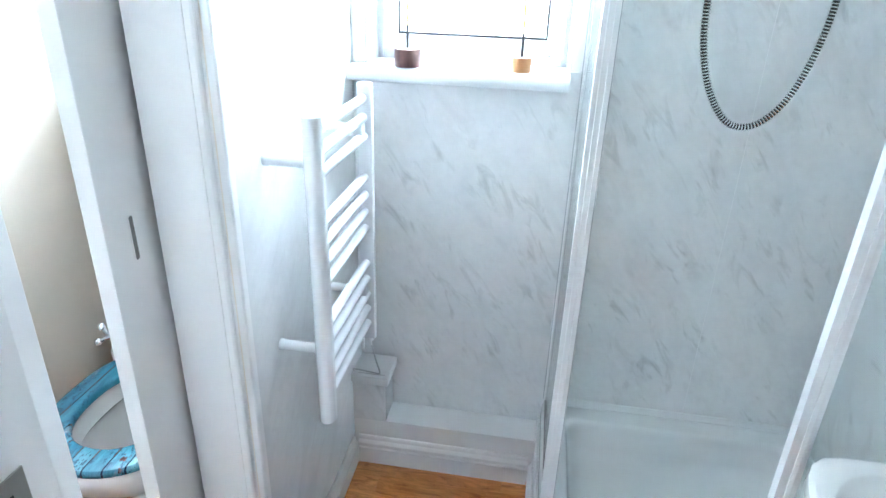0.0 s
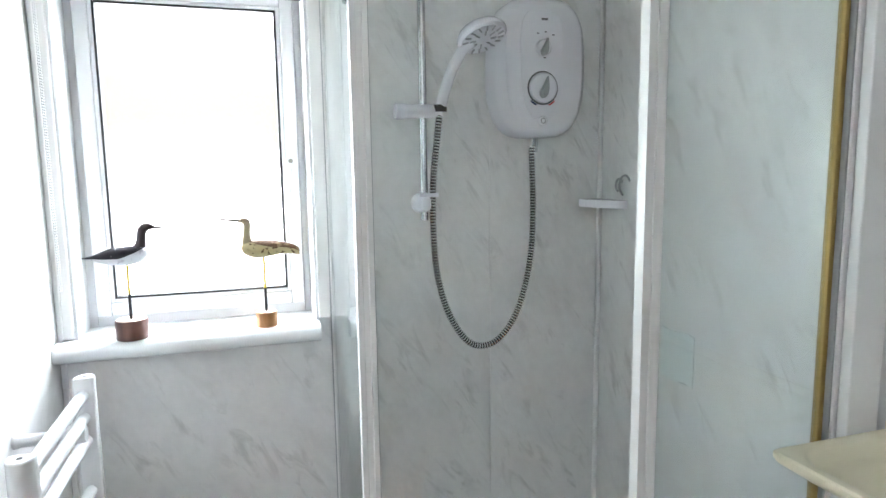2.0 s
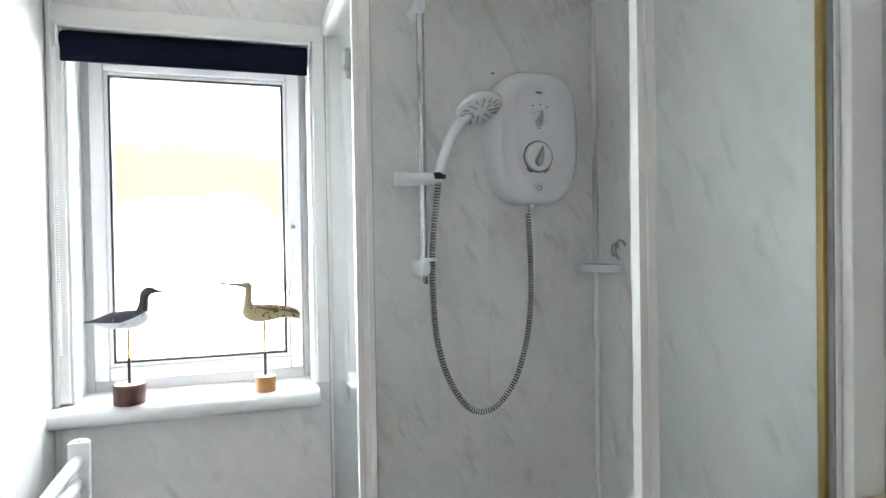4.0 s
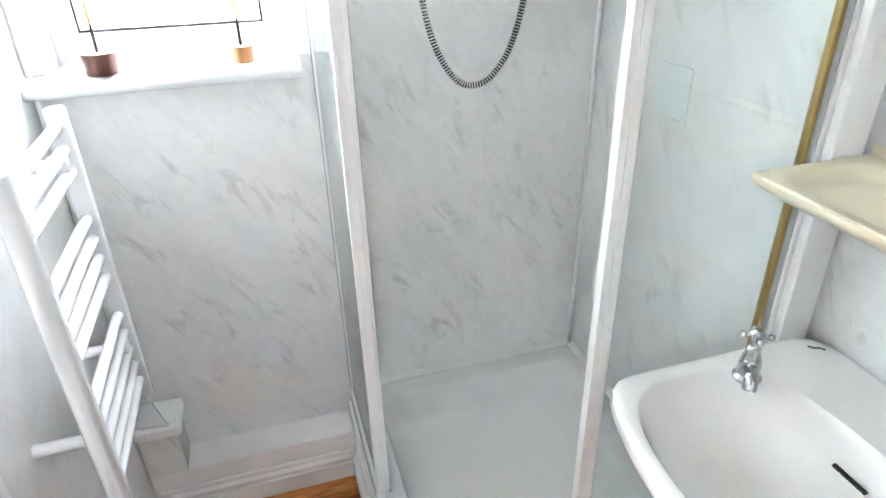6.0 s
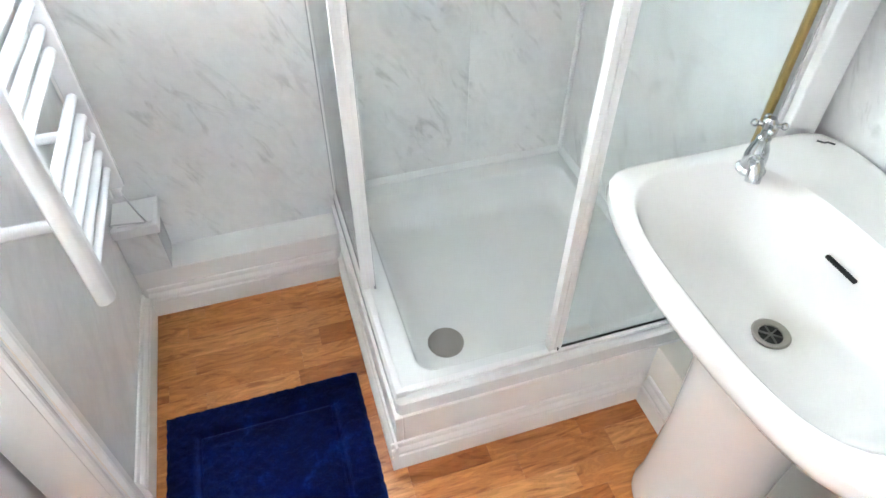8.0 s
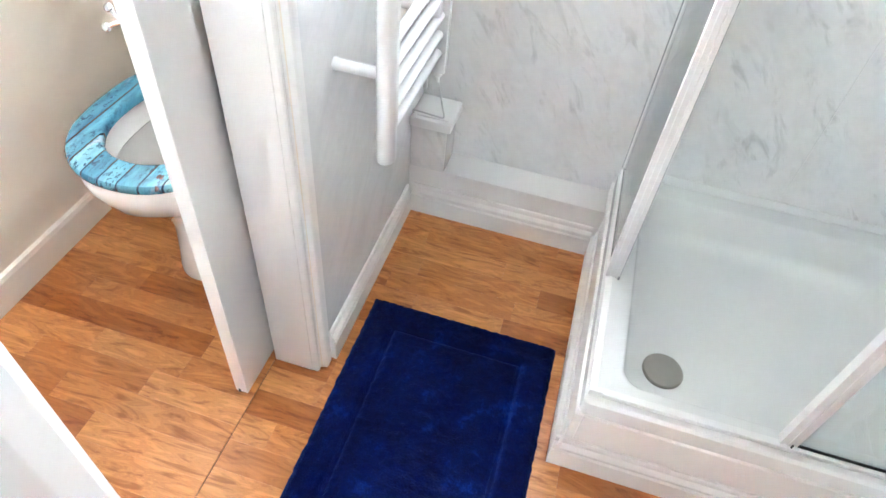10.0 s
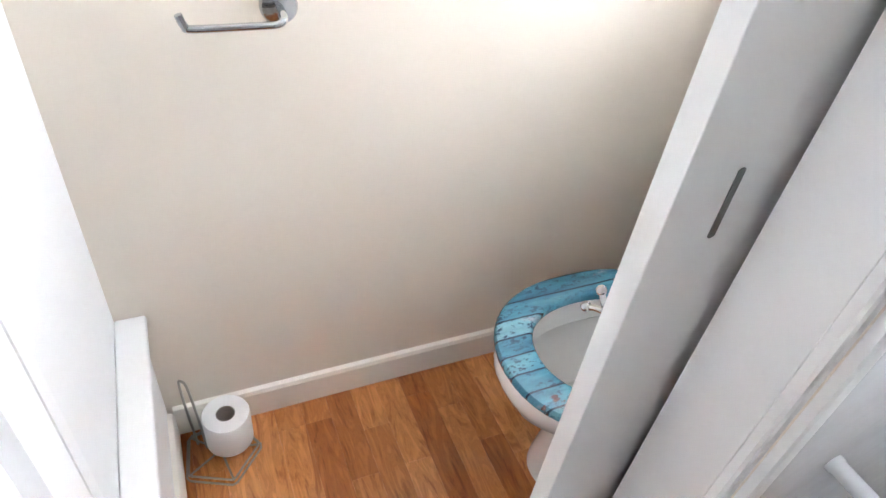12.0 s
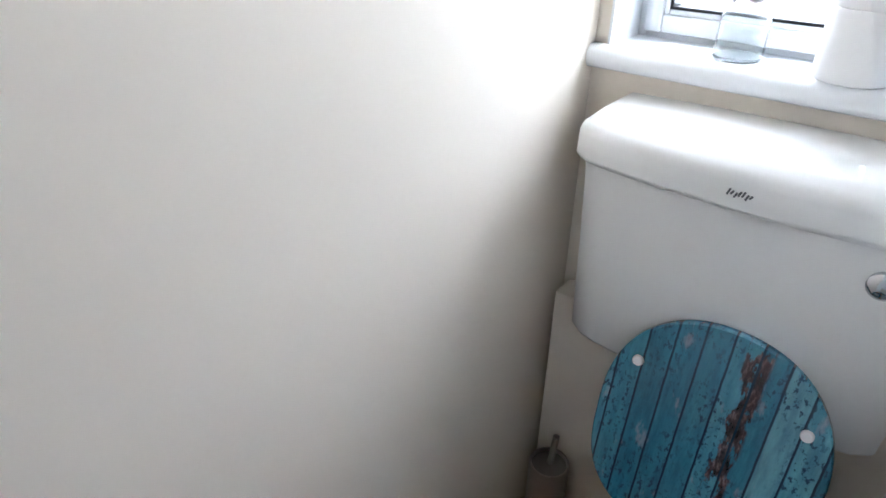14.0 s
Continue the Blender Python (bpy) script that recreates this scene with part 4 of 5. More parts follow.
def basin_loop(inset, z, blend=0.0, rx=0.2, ry=0.25, shift=0.0):
    out = []
    for k in range(72):
        a = 2 * math.pi * (k + 0.5) / 72
        r = basin_edge(a, 0.929, RIGHT - 0.001, 0.764, 1.356, 0.047) - inset
        e = 1 / math.sqrt((math.cos(a) / rx) ** 2 + (math.sin(a) / ry) ** 2)
        r = r * (1 - blend) + e * blend
        out.append((BX + shift * blend + r * math.cos(a), BY + r * math.sin(a), z))
    return out


def bowl_loop(rx, ry, cx, z, power=2.6):
    out = []
    for k in range(72):
        a = 2 * math.pi * (k + 0.5) / 72
        c, s = math.cos(a), math.sin(a)
        r = 1 / (abs(c / rx) ** power + abs(s / ry) ** power) ** (1 / power)
        out.append((cx + r * c, BY + r * s, z))
    return out


bl = [bowl_loop(0.10, 0.12, 1.16, 0.60, 2), bowl_loop(0.17, 0.20, 1.15, 0.67, 2), basin_loop(0.022, 0.735), basin_loop(0.006, 0.758), basin_loop(0.0, 0.775), basin_loop(0.003, 0.788), basin_loop(0.012, 0.794),
      basin_loop(0.024, 0.794), bowl_loop(0.161, 0.262, 1.074, 0.7925, 3.2), bowl_loop(0.158, 0.259, 1.074, 0.790, 3.2), bowl_loop(0.154, 0.254, 1.073, 0.782, 3.1), bowl_loop(0.145, 0.238, 1.070, 0.758, 2.8), bowl_loop(0.134, 0.216, 1.070, 0.730, 2.6), bowl_loop(0.120, 0.182, 1.072, 0.700, 2.4),
      bowl_loop(0.090, 0.130, 1.082, 0.677, 2.2), bowl_loop(0.055, 0.070, 1.092, 0.663, 2), bowl_loop(0.030, 0.030, 1.094, 0.656, 2)]
part("bowl", rings(bl), CERAMIC, basin)
part("overflow", box(1.1965, 1.2045, 1.054, 1.114, 0.741, 0.747, 0.0025), DARK, basin, "dark overflow slot")
wst = part("waste", lathe([(0.0, 0.650), (0.028, 0.6575), (0.0295, 0.661), (0.027, 0.663), (0.019, 0.660), (0.018, 0.652)][1:], (1.092, 1.058, 0), "z", 28), STEEL, basin, "steel waste fitting")
part("waste_hole", lathe([(0.0178, 0.6572), (0.0178, 0.6585)], (1.092, 1.058, 0), "z", 24), DARK, wst)
for k in range(3):
    a = radians(60 * k + 20)
    part("waste_bar", tube([(1.092 - 0.018 * math.cos(a), 1.058 - 0.018 * math.sin(a), 0.6592), (1.092 + 0.018 * math.cos(a), 1.058 + 0.018 * math.sin(a), 0.6592)], 0.0016, 6), PULL_STEEL, wst)
ped = []
for z, cx, rx, ry in ((0.0, 1.150, 0.105, 0.120), (0.02, 1.150, 0.105, 0.120), (0.07, 1.150, 0.098, 0.112), (0.3, 1.150, 0.096, 0.108), (0.50, 1.145, 0.104, 0.112), (0.60, 1.140, 0.120, 0.130), (0.648, 1.13, 0.135, 0.150)):
    ped.append([(cx + rx * math.copysign(abs(math.cos(2 * math.pi * k / 40)) ** 0.8, math.cos(2 * math.pi * k / 40)), BY + ry * math.copysign(abs(math.sin(2 * math.pi * k / 40)) ** 0.8, math.sin(2 * math.pi * k / 40)), z) for k in range(40)])
part("pedestal", rings(ped), CERAMIC, basin)


def tap(x, y, aim):
    """A pillar tap with a cross head; aim: the way the spout points."""
    ax, ay = math.cos(radians(aim)), math.sin(radians(aim))
    t = part("tap", lathe([(0.024, 0.7925), (0.024, 0.797), (0.019, 0.802), (0.0185, 0.822), (0.0155, 0.838), (0.0115, 0.848), (0.0115, 0.856), (0.008, 0.860), (0.008, 0.872), (0.011, 0.875), (0.012, 0.886), (0.007, 0.892)], (x, y, 0), "z", 24), CHROME, basin, "chrome pillar tap")
    part("spout", tube(smooth_line([(x, y, 0.815), (x + 0.024 * ax, y + 0.024 * ay, 0.822), (x + 0.038 * ax, y + 0.038 * ay, 0.820), (x + 0.046 * ax, y + 0.046 * ay, 0.812), (x + 0.049 * ax, y + 0.049 * ay, 0.804)]), 0.0120, 14), CHROME, t)
    for k in range(4):
        a = radians(45 + 90 * k + 12)
        arm = tube([(x, y, 0.880), (x + 0.020 * math.cos(a), y + 0.020 * math.sin(a), 0.880)], 0.004, 8)
        bmesh.ops.create_uvsphere(arm, u_segments=12, v_segments=8, radius=0.0065, matrix=Matrix.Translation((x + 0.022 * math.cos(a), y + 0.022 * math.sin(a), 0.880)))
        part("cross_arm", arm, CHROME, t)


tap(1.168, 1.282, 232)
tap(1.168, 0.840, 128)
part("maker_mark", tube([(1.330, 1.315, 0.7952), (1.338, 1.306, 0.7952), (1.346, 1.305, 0.7952), (1.352, 1.296, 0.7952)], 0.0018, 6), PRINT, basin, "small grey maker's mark")

# moulded shelf over the basin
sh = thing("vanity_shelf", "cream moulded plastic shelf fixed to the wall over the basin", "shelf")
S0, S1, T0, T1 = 1.140, RIGHT - 0.001, 0.80, 1.350
part("tray", rings([rrect(S0 + 0.03, S1, T0 + 0.03, T1 - 0.03, 0.02, 1.116), rrect(S0 + 0.004, S1, T0 + 0.004, T1 - 0.004, 0.012, 1.134), rrect(S0, S1, T0, T1, 0.012, 1.141), rrect(S0, S1, T0, T1, 0.012, 1.148), rrect(S0 + 0.003, S1, T0 + 0.003, T1 - 0.003, 0.012, 1.151),
                     rrect(S0 + 0.018, S1 - 0.026, T0 + 0.022, T1 - 0.022, 0.040, 1.1505), rrect(S0 + 0.023, S1 - 0.031, T0 + 0.027, T1 - 0.027, 0.042, 1.147), rrect(S0 + 0.030, S1 - 0.038, T0 + 0.034, T1 - 0.034, 0.042, 1.132), rrect(S0 + 0.040, S1 - 0.048, T0 + 0.044, T1 - 0.044, 0.036, 1.124)]), CREAM_PLASTIC, sh)

part("back_lip", box(RIGHT - 0.012, RIGHT - 0.0008, T0 + 0.004, T1 - 0.004, 1.151, 1.168, 0.003), CREAM_PLASTIC, sh)

# ---- bath mat ----
MX0, MX1, MY0, MY1 = 0.024, 0.511, 0.842, 1.636
gx, gy = 110, 180
pts, faces = [], []
for j in range(gy + 1):
    for i in range(gx + 1):
        u, v = i / gx, j / gy
        x, y = MX0 + u * (MX1 - MX0), MY0 + v * (MY1 - MY0)
        edge = min(x - MX0, MX1 - x, y - MY0, MY1 - y)
        h = 0.019 * min(1, (edge / 0.012) ** 0.5 if edge > 0 else 0) + 0.001
        h -= 0.012 * math.exp(-((edge - 0.078) / 0.007) ** 2)
        h -= 0.003 * (edge > 0.078)
        h += 0.0035 * noise.noise((x * 60, y * 60, 0)) + 0.003 * noise.noise((x * 190, y * 190, 3)) * min(1, edge / 0.006)
        wob = 0.0025 * noise.noise((x * 70, y * 70, 9)) if edge < 0.012 else 0.0
        pts.append((x + wob, y + wob, max(h, 0.001)))
for j in range(gy):
    for i in range(gx):
        k = j * (gx + 1) + i
        faces.append((k, k + 1, k + gx + 2, k + gx + 1))
me = bpy.data.meshes.new("bath_mat")
me.from_pydata(pts, [], faces)
me.materials.append(MAT_BLUE)
me.shade_smooth()
tagged(new("bath_mat", me), "royal blue deep-pile bath mat lying on the floor", "bath mat")

# ---- sliding door ----
door = thing("door_1", "white painted sliding door pushed almost fully open", "door", kind="structure")
leaf = part("leaf", box(-0.181, -0.151, 1.276, 2.04, 0.006, 2.035, 0.0015), WHITE_GLOSS, door, smooth=False)
part("edge_chip", box(-0.1735, -0.168, 1.2745, 1.2815, 0.0045, 0.016, 0.001), DARK, leaf, "chipped lower corner", smooth=False)
part("flush_pull", rings([[(x, 1.3400 + (0.0045 + 0.0009 * math.sin(5 * k)) * math.cos(2 * math.pi * k / 20), 1.052 + (0.033 if math.sin(2 * math.pi * k / 20) > 0 else -0.033) + 0.005 * math.sin(2 * math.pi * k / 20)) for k in range(20)] for x in (-0.1512, -0.1500)]), PULL_STEEL, leaf, "worn grey flush pull")
HY = 1.338
grip = part("pull_handle", box(-0.2150, -0.2080, HY - 0.0060, HY + 0.0060, 1.016, 1.102, 0.0030, 3), UPVC, leaf, "white plastic pull handle")
for z in (1.024, 1.094):
    part("handle_post", rings([[(x, HY + w * math.cos(2 * math.pi * k / 16), z + h * math.sin(2 * math.pi * k / 16)) for k in range(16)] for x, w, h in ((-0.1812, 0.011, 0.011), (-0.186, 0.0095, 0.0095), (-0.204, 0.0070, 0.0075), (-0.2105, 0.006, 0.007))]), UPVC, grip)
part("catch", box(-0.199, -0.181, 1.304, 1.322, 1.246, 1.282, 0.003), UPVC, leaf, "small white plastic catch")

rh = thing("robe_hook", "small chrome double robe hook on the sliding door", "hook")
part("back_plate", lathe([(0.013, -0.1813), (0.013, -0.185), (0.009, -0.189)], (0, 1.296, 0.890), "x", 20), CHROME, rh)
for dy, dz in ((0.014, -0.010), (-0.014, -0.006), (0.0, 0.014)):
    prong = tube(smooth_line([(-0.186, 1.296, 0.890), (-0.200, 1.296 + dy * 0.6, 0.890 + dz * 0.3), (-0.208, 1.296 + dy, 0.890 + dz)], 5), 0.0036, 8)
    bmesh.ops.create_uvsphere(prong, u_segments=10, v_segments=8, radius=0.0062, matrix=Matrix.Translation((-0.209, 1.296 + dy, 0.890 + dz)))
    part("prong", prong, CHROME, rh)

# ---- birds on the sill ----


def bird(label, base_at, base_r, base_h, base_mat, rod_top, body, neck, beak, flip, colours, wing_from):
    """A carved bird on a rod. body: (along, belly, back) stations from tail to breast; neck: (along, height, radius) to the head; millimetres."""
    ob = thing("bird_ornament", label, "ornament")
    bx, by, bz = base_at
    wobbly = [(base_r * (0.95 + 0.03 * math.sin(3 * k) + 0.02 * math.sin(7 * k)), 0) for k in range(28)]
    base = part("base", rings([[(bx + w * q * math.cos(2 * math.pi * k / 28), by + w * q * math.sin(2 * math.pi * k / 28), bz + h) for k, (w, _) in enumerate(wobbly)] for q, h in ((0.98, 0.0), (1.0, 0.002), (1.0, base_h - 0.002), (0.985, base_h))]), base_mat, ob)
    part("cut_face", rings([[(bx + w * q * math.cos(2 * math.pi * k / 28), by + w * q * math.sin(2 * math.pi * k / 28), bz + base_h + h) for k, (w, _) in enumerate(wobbly)] for q, h in ((0.93, 0.0002), (0.92, 0.001))]), CUT_WOOD, base, "pale sawn face")
    mid = bz + base_h + 0.055
    part("rod", tube([(bx, by, bz + base_h - 0.002), (bx, by, mid)], 0.0033, 8), BLACK_ROD, ob)
    part("rod", tube([(bx, by, mid), (bx, by, rod_top + 0.006)], 0.0030, 8), YELLOW_ROD, ob)

    def at(u, v, w):
        return (bx + flip * u / 1000, by + v / 1000, rod_top + w / 1000)

    stations = smooth_line(body, 4)
    loops, shell = [], []
    for i, p in enumerate(stations):
        u, lo, hi = p
        c, h = (lo + hi) / 2, max((hi - lo) / 2, 0.6)
        wide = min(21.0, h * 1.12)
        loops.append([at(u, wide * math.cos(2 * math.pi * k / 24), c + h * math.sin(2 * math.pi * k / 24)) for k in range(24)])
        q = i / (len(stations) - 1)
        if q < 0.80:
            a0 = wing_from + 55 * max(0.0, (q - 0.45) / 0.35)
            arc = [radians(a0 + (180 - 2 * a0) * k / 14) for k in range(15)]
            shell.append([at(u - 0.5, (wide + 1.2) * math.cos(a), c + (h + 1.2) * math.sin(a)) for a in arc])
    part("body", rings(loops), colours[0], ob)
    part("wing", rings(shell), colours[1], ob)
    nl = smooth_line(neck, 5)
    nloops = []
    for i, p in enumerate(nl):
        d = (nl[min(i + 1, len(nl) - 1)] - nl[max(i - 1, 0)])
        d = Vector((d.x, d.y)).normalized()
        nloops.append([at(p.x - d.y * p.z * math.sin(2 * math.pi * k / 16), p.z * 0.92 * math.cos(2 * math.pi * k / 16), p.y + d.x * p.z * math.sin(2 * math.pi * k / 16)) for k in range(16)])
    part("neck", rings(nloops), colours[2], ob)
    (u0, w0, r0), (u1, w1, r1) = beak
    part("beak", rings([[at(u0 + (u1 - u0) * q, (r0 + (r1 - r0) * q) * math.cos(2 * math.pi * k / 10), w0 + (w1 - w0) * q + (r0 + (r1 - r0) * q) * math.sin(2 * math.pi * k / 10)) for k in range(10)] for q in (-0.15, 0.2, 0.6, 1.0)]), colours[3], ob)
    for side in (-1, 1):
        eye = bmesh.new()
        e = neck[-2]
        bmesh.ops.create_uvsphere(eye, u_segments=8, v_segments=6, radius=0.0013, matrix=Matrix.Translation(at(e[0] + 2, side * e[2] * 0.86, e[1] + 1.5)))
        part("eye", eye, BLACK_ROD, ob)
    return ob


CUT_WOOD = wood("sawn_wood", (0.50, 0.33, 0.22), (0.62, 0.46, 0.34))


def speckled(name, base, spot, scale, lo):
    m = mat(name, base, 0.7, 0.0, 0.2)
    v = coords(m)
    ln(m, ramp(m, noise_of(m, v, scale, 2, 0.5), [(lo, base), (lo + 0.05, spot)]), bsdf(m).inputs["Base Color"])
    return m


DIVER = (speckled("diver_breast", (0.62, 0.63, 0.66), (0.45, 0.46, 0.5), 60, 0.55), speckled("diver_back", (0.035, 0.033, 0.042), (0.4, 0.4, 0.42), 150, 0.66), mat("diver_neck", (0.05, 0.04, 0.035), 0.5), mat("diver_beak", (0.03, 0.025, 0.025), 0.4))
WADER = (speckled("wader_breast", (0.42, 0.35, 0.20), (0.10, 0.06, 0.03), 110, 0.60), speckled("wader_back", (0.15, 0.085, 0.05), (0.28, 0.19, 0.11), 90, 0.55), mat("wader_neck", (0.40, 0.32, 0.19), 0.5), mat("wader_beak", (0.09, 0.07, 0.06), 0.4))
bird("carved wooden diver with dark back and white breast on a rod", (0.134, 2.085, 1.2325), 0.034, 0.042, DARK_WOOD, 1.392,
     [(-84, 17.5, 19), (-68, 15, 22.5), (-46, 7, 31), (-26, 2, 38), (-3, 0, 40), (20, 3, 41), (34, 9, 41), (41, 17, 37), (44, 24, 30)],
     [(25, 31, 15), (29, 42, 12.5), (31, 52, 10.5), (32, 62, 9.8), (34, 73, 10), (40, 80, 10), (48, 81.5, 8), (56, 80.5, 5)], ((55, 80, 4.4), (82, 78, 0.8)), 1, DIVER, -8)
bird("carved wooden wader with speckled buff plumage on a rod", (0.416, 2.095, 1.2325), 0.025, 0.034, LIGHT_WOOD, 1.392,
     [(-80, 3, 16), (-74, 4, 22), (-61, 6.5, 28), (-35, 5.5, 36), (-9, 1, 39), (18, 0, 40), (34, 5, 40), (45, 13, 36), (49, 22, 28)],
     [(33, 30, 14), (35, 42, 11.5), (35, 52, 9.2), (34, 63, 8.4), (33, 75, 8.4), (35, 83, 9.2), (42, 86, 8), (49, 85.5, 4.6)], ((48, 85.5, 3.6), (96, 92, 2.0)), -1, WADER, 14)

# roller blind
bl = thing("roller_blind", "navy roller blind rolled up at the top of the window", "blind")
part("roll", lathe([(0.022, 0.012), (0.023, 0.014), (0.023, 0.524), (0.022, 0.526)], (0, 2.122, 2.012), "x", 24), NAVY_CLOTH, bl)
part("cloth", box(0.014, 0.524, 2.098, 2.1005, 1.972, 2.015, 0.001), NAVY_CLOTH, bl)
part("hem_bar", box(0.014, 0.524, 2.096, 2.1025, 1.964, 1.974, 0.002), NAVY_CLOTH, bl)
part("head_rail", box(0.008, 0.530, 2.096, 2.140, 2.0358, 2.0445, 0.0015), UPVC, bl, "slim white head rail")
for x in (0.004, 0.527):
    part("bracket", box(x, x + 0.006, 2.092, 2.150, 1.995, 2.038, 0.002), UPVC, bl)
ch = bmesh.new()
for k in range(120):
    for dy in (0, 0.012):
        bmesh.ops.create_icosphere(ch, subdivisions=1, radius=0.0022, matrix=Matrix.Translation((0.0035, 2.086 + dy, 2.01 - k * 0.0056)))
part("bead_chain", ch, UPVC, bl)

# ---- toilet ----
wc = thing("toilet", "white ceramic toilet pan with a printed seat and raised lid", "toilet")
TX = -0.442


def oval(cx, y0, y1, half, z, n=48, back_flat=0.0):
    """An egg outline, blunt at the back."""
    out = []
    cy, ry = (y0 + y1) / 2, (y1 - y0) / 2
    for k in range(n):
        a = 2 * math.pi * k / n
        c, s = math.cos(a), math.sin(a)
        e = 0.86 if s < 0 else 0.86 - 0.30 * back_flat
        out.append((cx + half * math.copysign(abs(c) ** 0.92, c), cy + ry * math.copysign(abs(s) ** e, s), z))
    return out


pan = [oval(TX, 1.538, 1.99, 0.112, 0.0), oval(TX, 1.538, 1.99, 0.112, 0.02), oval(TX, 1.545, 1.98, 0.106, 0.06), oval(TX, 1.552, 1.97, 0.098, 0.16), oval(TX, 1.530, 1.965, 0.104, 0.23), oval(TX, 1.468, 1.955, 0.132, 0.30), oval(TX, 1.405, 1.945, 0.163, 0.36), oval(TX, 1.384, 1.935, 0.172, 0.408), oval(TX, 1.382, 1.93, 0.173, 0.435),
       oval(TX, 1.386, 1.925, 0.170, 0.444), oval(TX, 1.418, 1.845, 0.137, 0.444), oval(TX, 1.424, 1.84, 0.131, 0.438), oval(TX, 1.440, 1.815, 0.116, 0.402), oval(TX, 1.444, 1.810, 0.112, 0.394), oval(TX, 1.440, 1.815, 0.115, 0.389), oval(TX, 1.428, 1.830, 0.128, 0.386), oval(TX, 1.435, 1.82, 0.124, 0.35), oval(TX, 1.46, 1.80, 0.108, 0.31), oval(TX, 1.50, 1.77, 0.085, 0.27), oval(TX, 1.54, 1.73, 0.055, 0.22), oval(TX, 1.56, 1.70, 0.04, 0.215)]
part("pan", rings(pan), CERAMIC, wc)
water = rings([oval(TX, 1.530, 1.742, 0.066, 0.2365), oval(TX, 1.530, 1.742, 0.066, 0.238)])
WATER = mat("still_water", (0.72, 0.74, 0.70), 0.02)
part("water", water, WATER, wc, smooth=False)
SX = TX + 0.004
seat = rings([oval(SX, y0, y1, half, z, back_flat=flat) for y0, y1, half, z, flat in ((1.384, 1.852, 0.190, 0.4455, 0.5), (1.381, 1.855, 0.193, 0.450, 0.5), (1.381, 1.855, 0.193, 0.460, 0.5), (1.385, 1.851, 0.189, 0.4655, 0.5), (1.392, 1.846, 0.184, 0.467, 0.5),
              (1.448, 1.778, 0.131, 0.467, 0.0), (1.452, 1.774, 0.127, 0.4655, 0.0), (1.456, 1.770, 0.123, 0.460, 0.0), (1.456, 1.770, 0.123, 0.4455, 0.0))], cap0=False, cap1=False)
part("seat", seat, PRINT_LID, wc, "toilet seat printed with weathered turquoise boards")
LEAN_M = Matrix.Translation((TX, 1.868, 0.462)) @ Matrix.Rotation(radians(81), 4, "X")
lid = bmesh.new()
lid_out = []
for k in range(56):
    a = 2 * math.pi * k / 56
    c, s = math.cos(a), math.sin(a)
    lid_out.append((0.183 * math.copysign(abs(c) ** 0.92, c), 0.222 + 0.222 * math.copysign(abs(s) ** (0.86 if s > 0 else 0.6), s)))
rings([[(x * q, 0.222 + (y - 0.222) * q, z) for x, y in lid_out] for q, z in ((0.985, 0.0), (1.0, -0.003), (1.0, -0.013), (0.985, -0.017))], lid)
lid_ob = part("lid", lid, PRINT_LID, wc, "raised toilet lid printed with weathered turquoise boards")
lid_ob.matrix_world = LEAN_M
for dx in (-0.132, 0.132):
    d = lathe([(0.0095, 0.0), (0.0095, 0.005), (0.008, 0.0075), (0.004, 0.0085)], (dx, 0.330, 0), "z", 18)
    part("buffer", d, UPVC, lid_ob, "white rubber buffer")
for dx in (-0.078, 0.078):
    hg = part("hinge", lathe([(0.011, 0.4435), (0.011, 0.4495), (0.007, 0.452), (0.007, 0.462)], (TX + dx, 1.874, 0), "z", 16), CHROME, wc, "chrome seat hinge")
    part("hinge_arm", box(TX + dx - 0.012, TX + dx + 0.012, 1.845, 1.872, 0.4655, 0.4705, 0.002), CHROME, hg)
    part("hinge_clip", box(TX + dx - 0.010, TX + dx + 0.010, 1.8565, 1.8645, 0.470, 0.508, 0.002), CHROME, hg)
part("hinge_plate", box(TX - 0.088, TX + 0.088, 1.838, 1.862, 0.4675, 0.4705, 0.001), STEEL, wc, "flat brushed steel hinge plate")
part("hinge_bar", tube([(TX - 0.085, 1.868, 0.461), (TX + 0.085, 1.868, 0.461)], 0.0062, 12), CHROME, wc)

cis = thing("cistern", "white ceramic low-level cistern with a curved lid on the wall", "cistern")


def cis_loop(half, y_front, z, bow=0.03):
    out = []
    n = 20
    for k in range(n + 1):
        u = -1 + 2 * k / n
        out.append((CX + half * u, y_front - bow * (1 - u * u) + 0.020 * abs(u) ** 14, z))
    out += [(CX + half, BACK - 0.002, z), (CX - half, BACK - 0.002, z)]
    return out


CX = -0.480
part("tank", rings([cis_loop(0.242, 1.985, 0.738, 0.012), cis_loop(0.254, 1.974, 0.741, 0.014), cis_loop(0.257, 1.970, 0.750, 0.015), cis_loop(0.263, 1.966, 0.95, 0.016), cis_loop(0.268, 1.960, 1.0945, 0.018)]), CERAMIC, cis)
part("lid", rings([cis_loop(0.274, 1.957, 1.095, 0.022), cis_loop(0.279, 1.950, 1.097, 0.024), cis_loop(0.281, 1.948, 1.102, 0.026), cis_loop(0.281, 1.948, 1.106, 0.026), cis_loop(0.280, 1.948, 1.138, 0.026), cis_loop(0.280, 1.949, 1.144, 0.026), cis_loop(0.278, 1.953, 1.153, 0.026), cis_loop(0.273, 1.960, 1.159, 0.026), cis_loop(0.266, 1.970, 1.166, 0.026), cis_loop(0.260, 1.985, 1.173, 0.026), cis_loop(0.10, 2.03, 1.177, 0.02)]), CERAMIC, cis)
bd = bmesh.new()
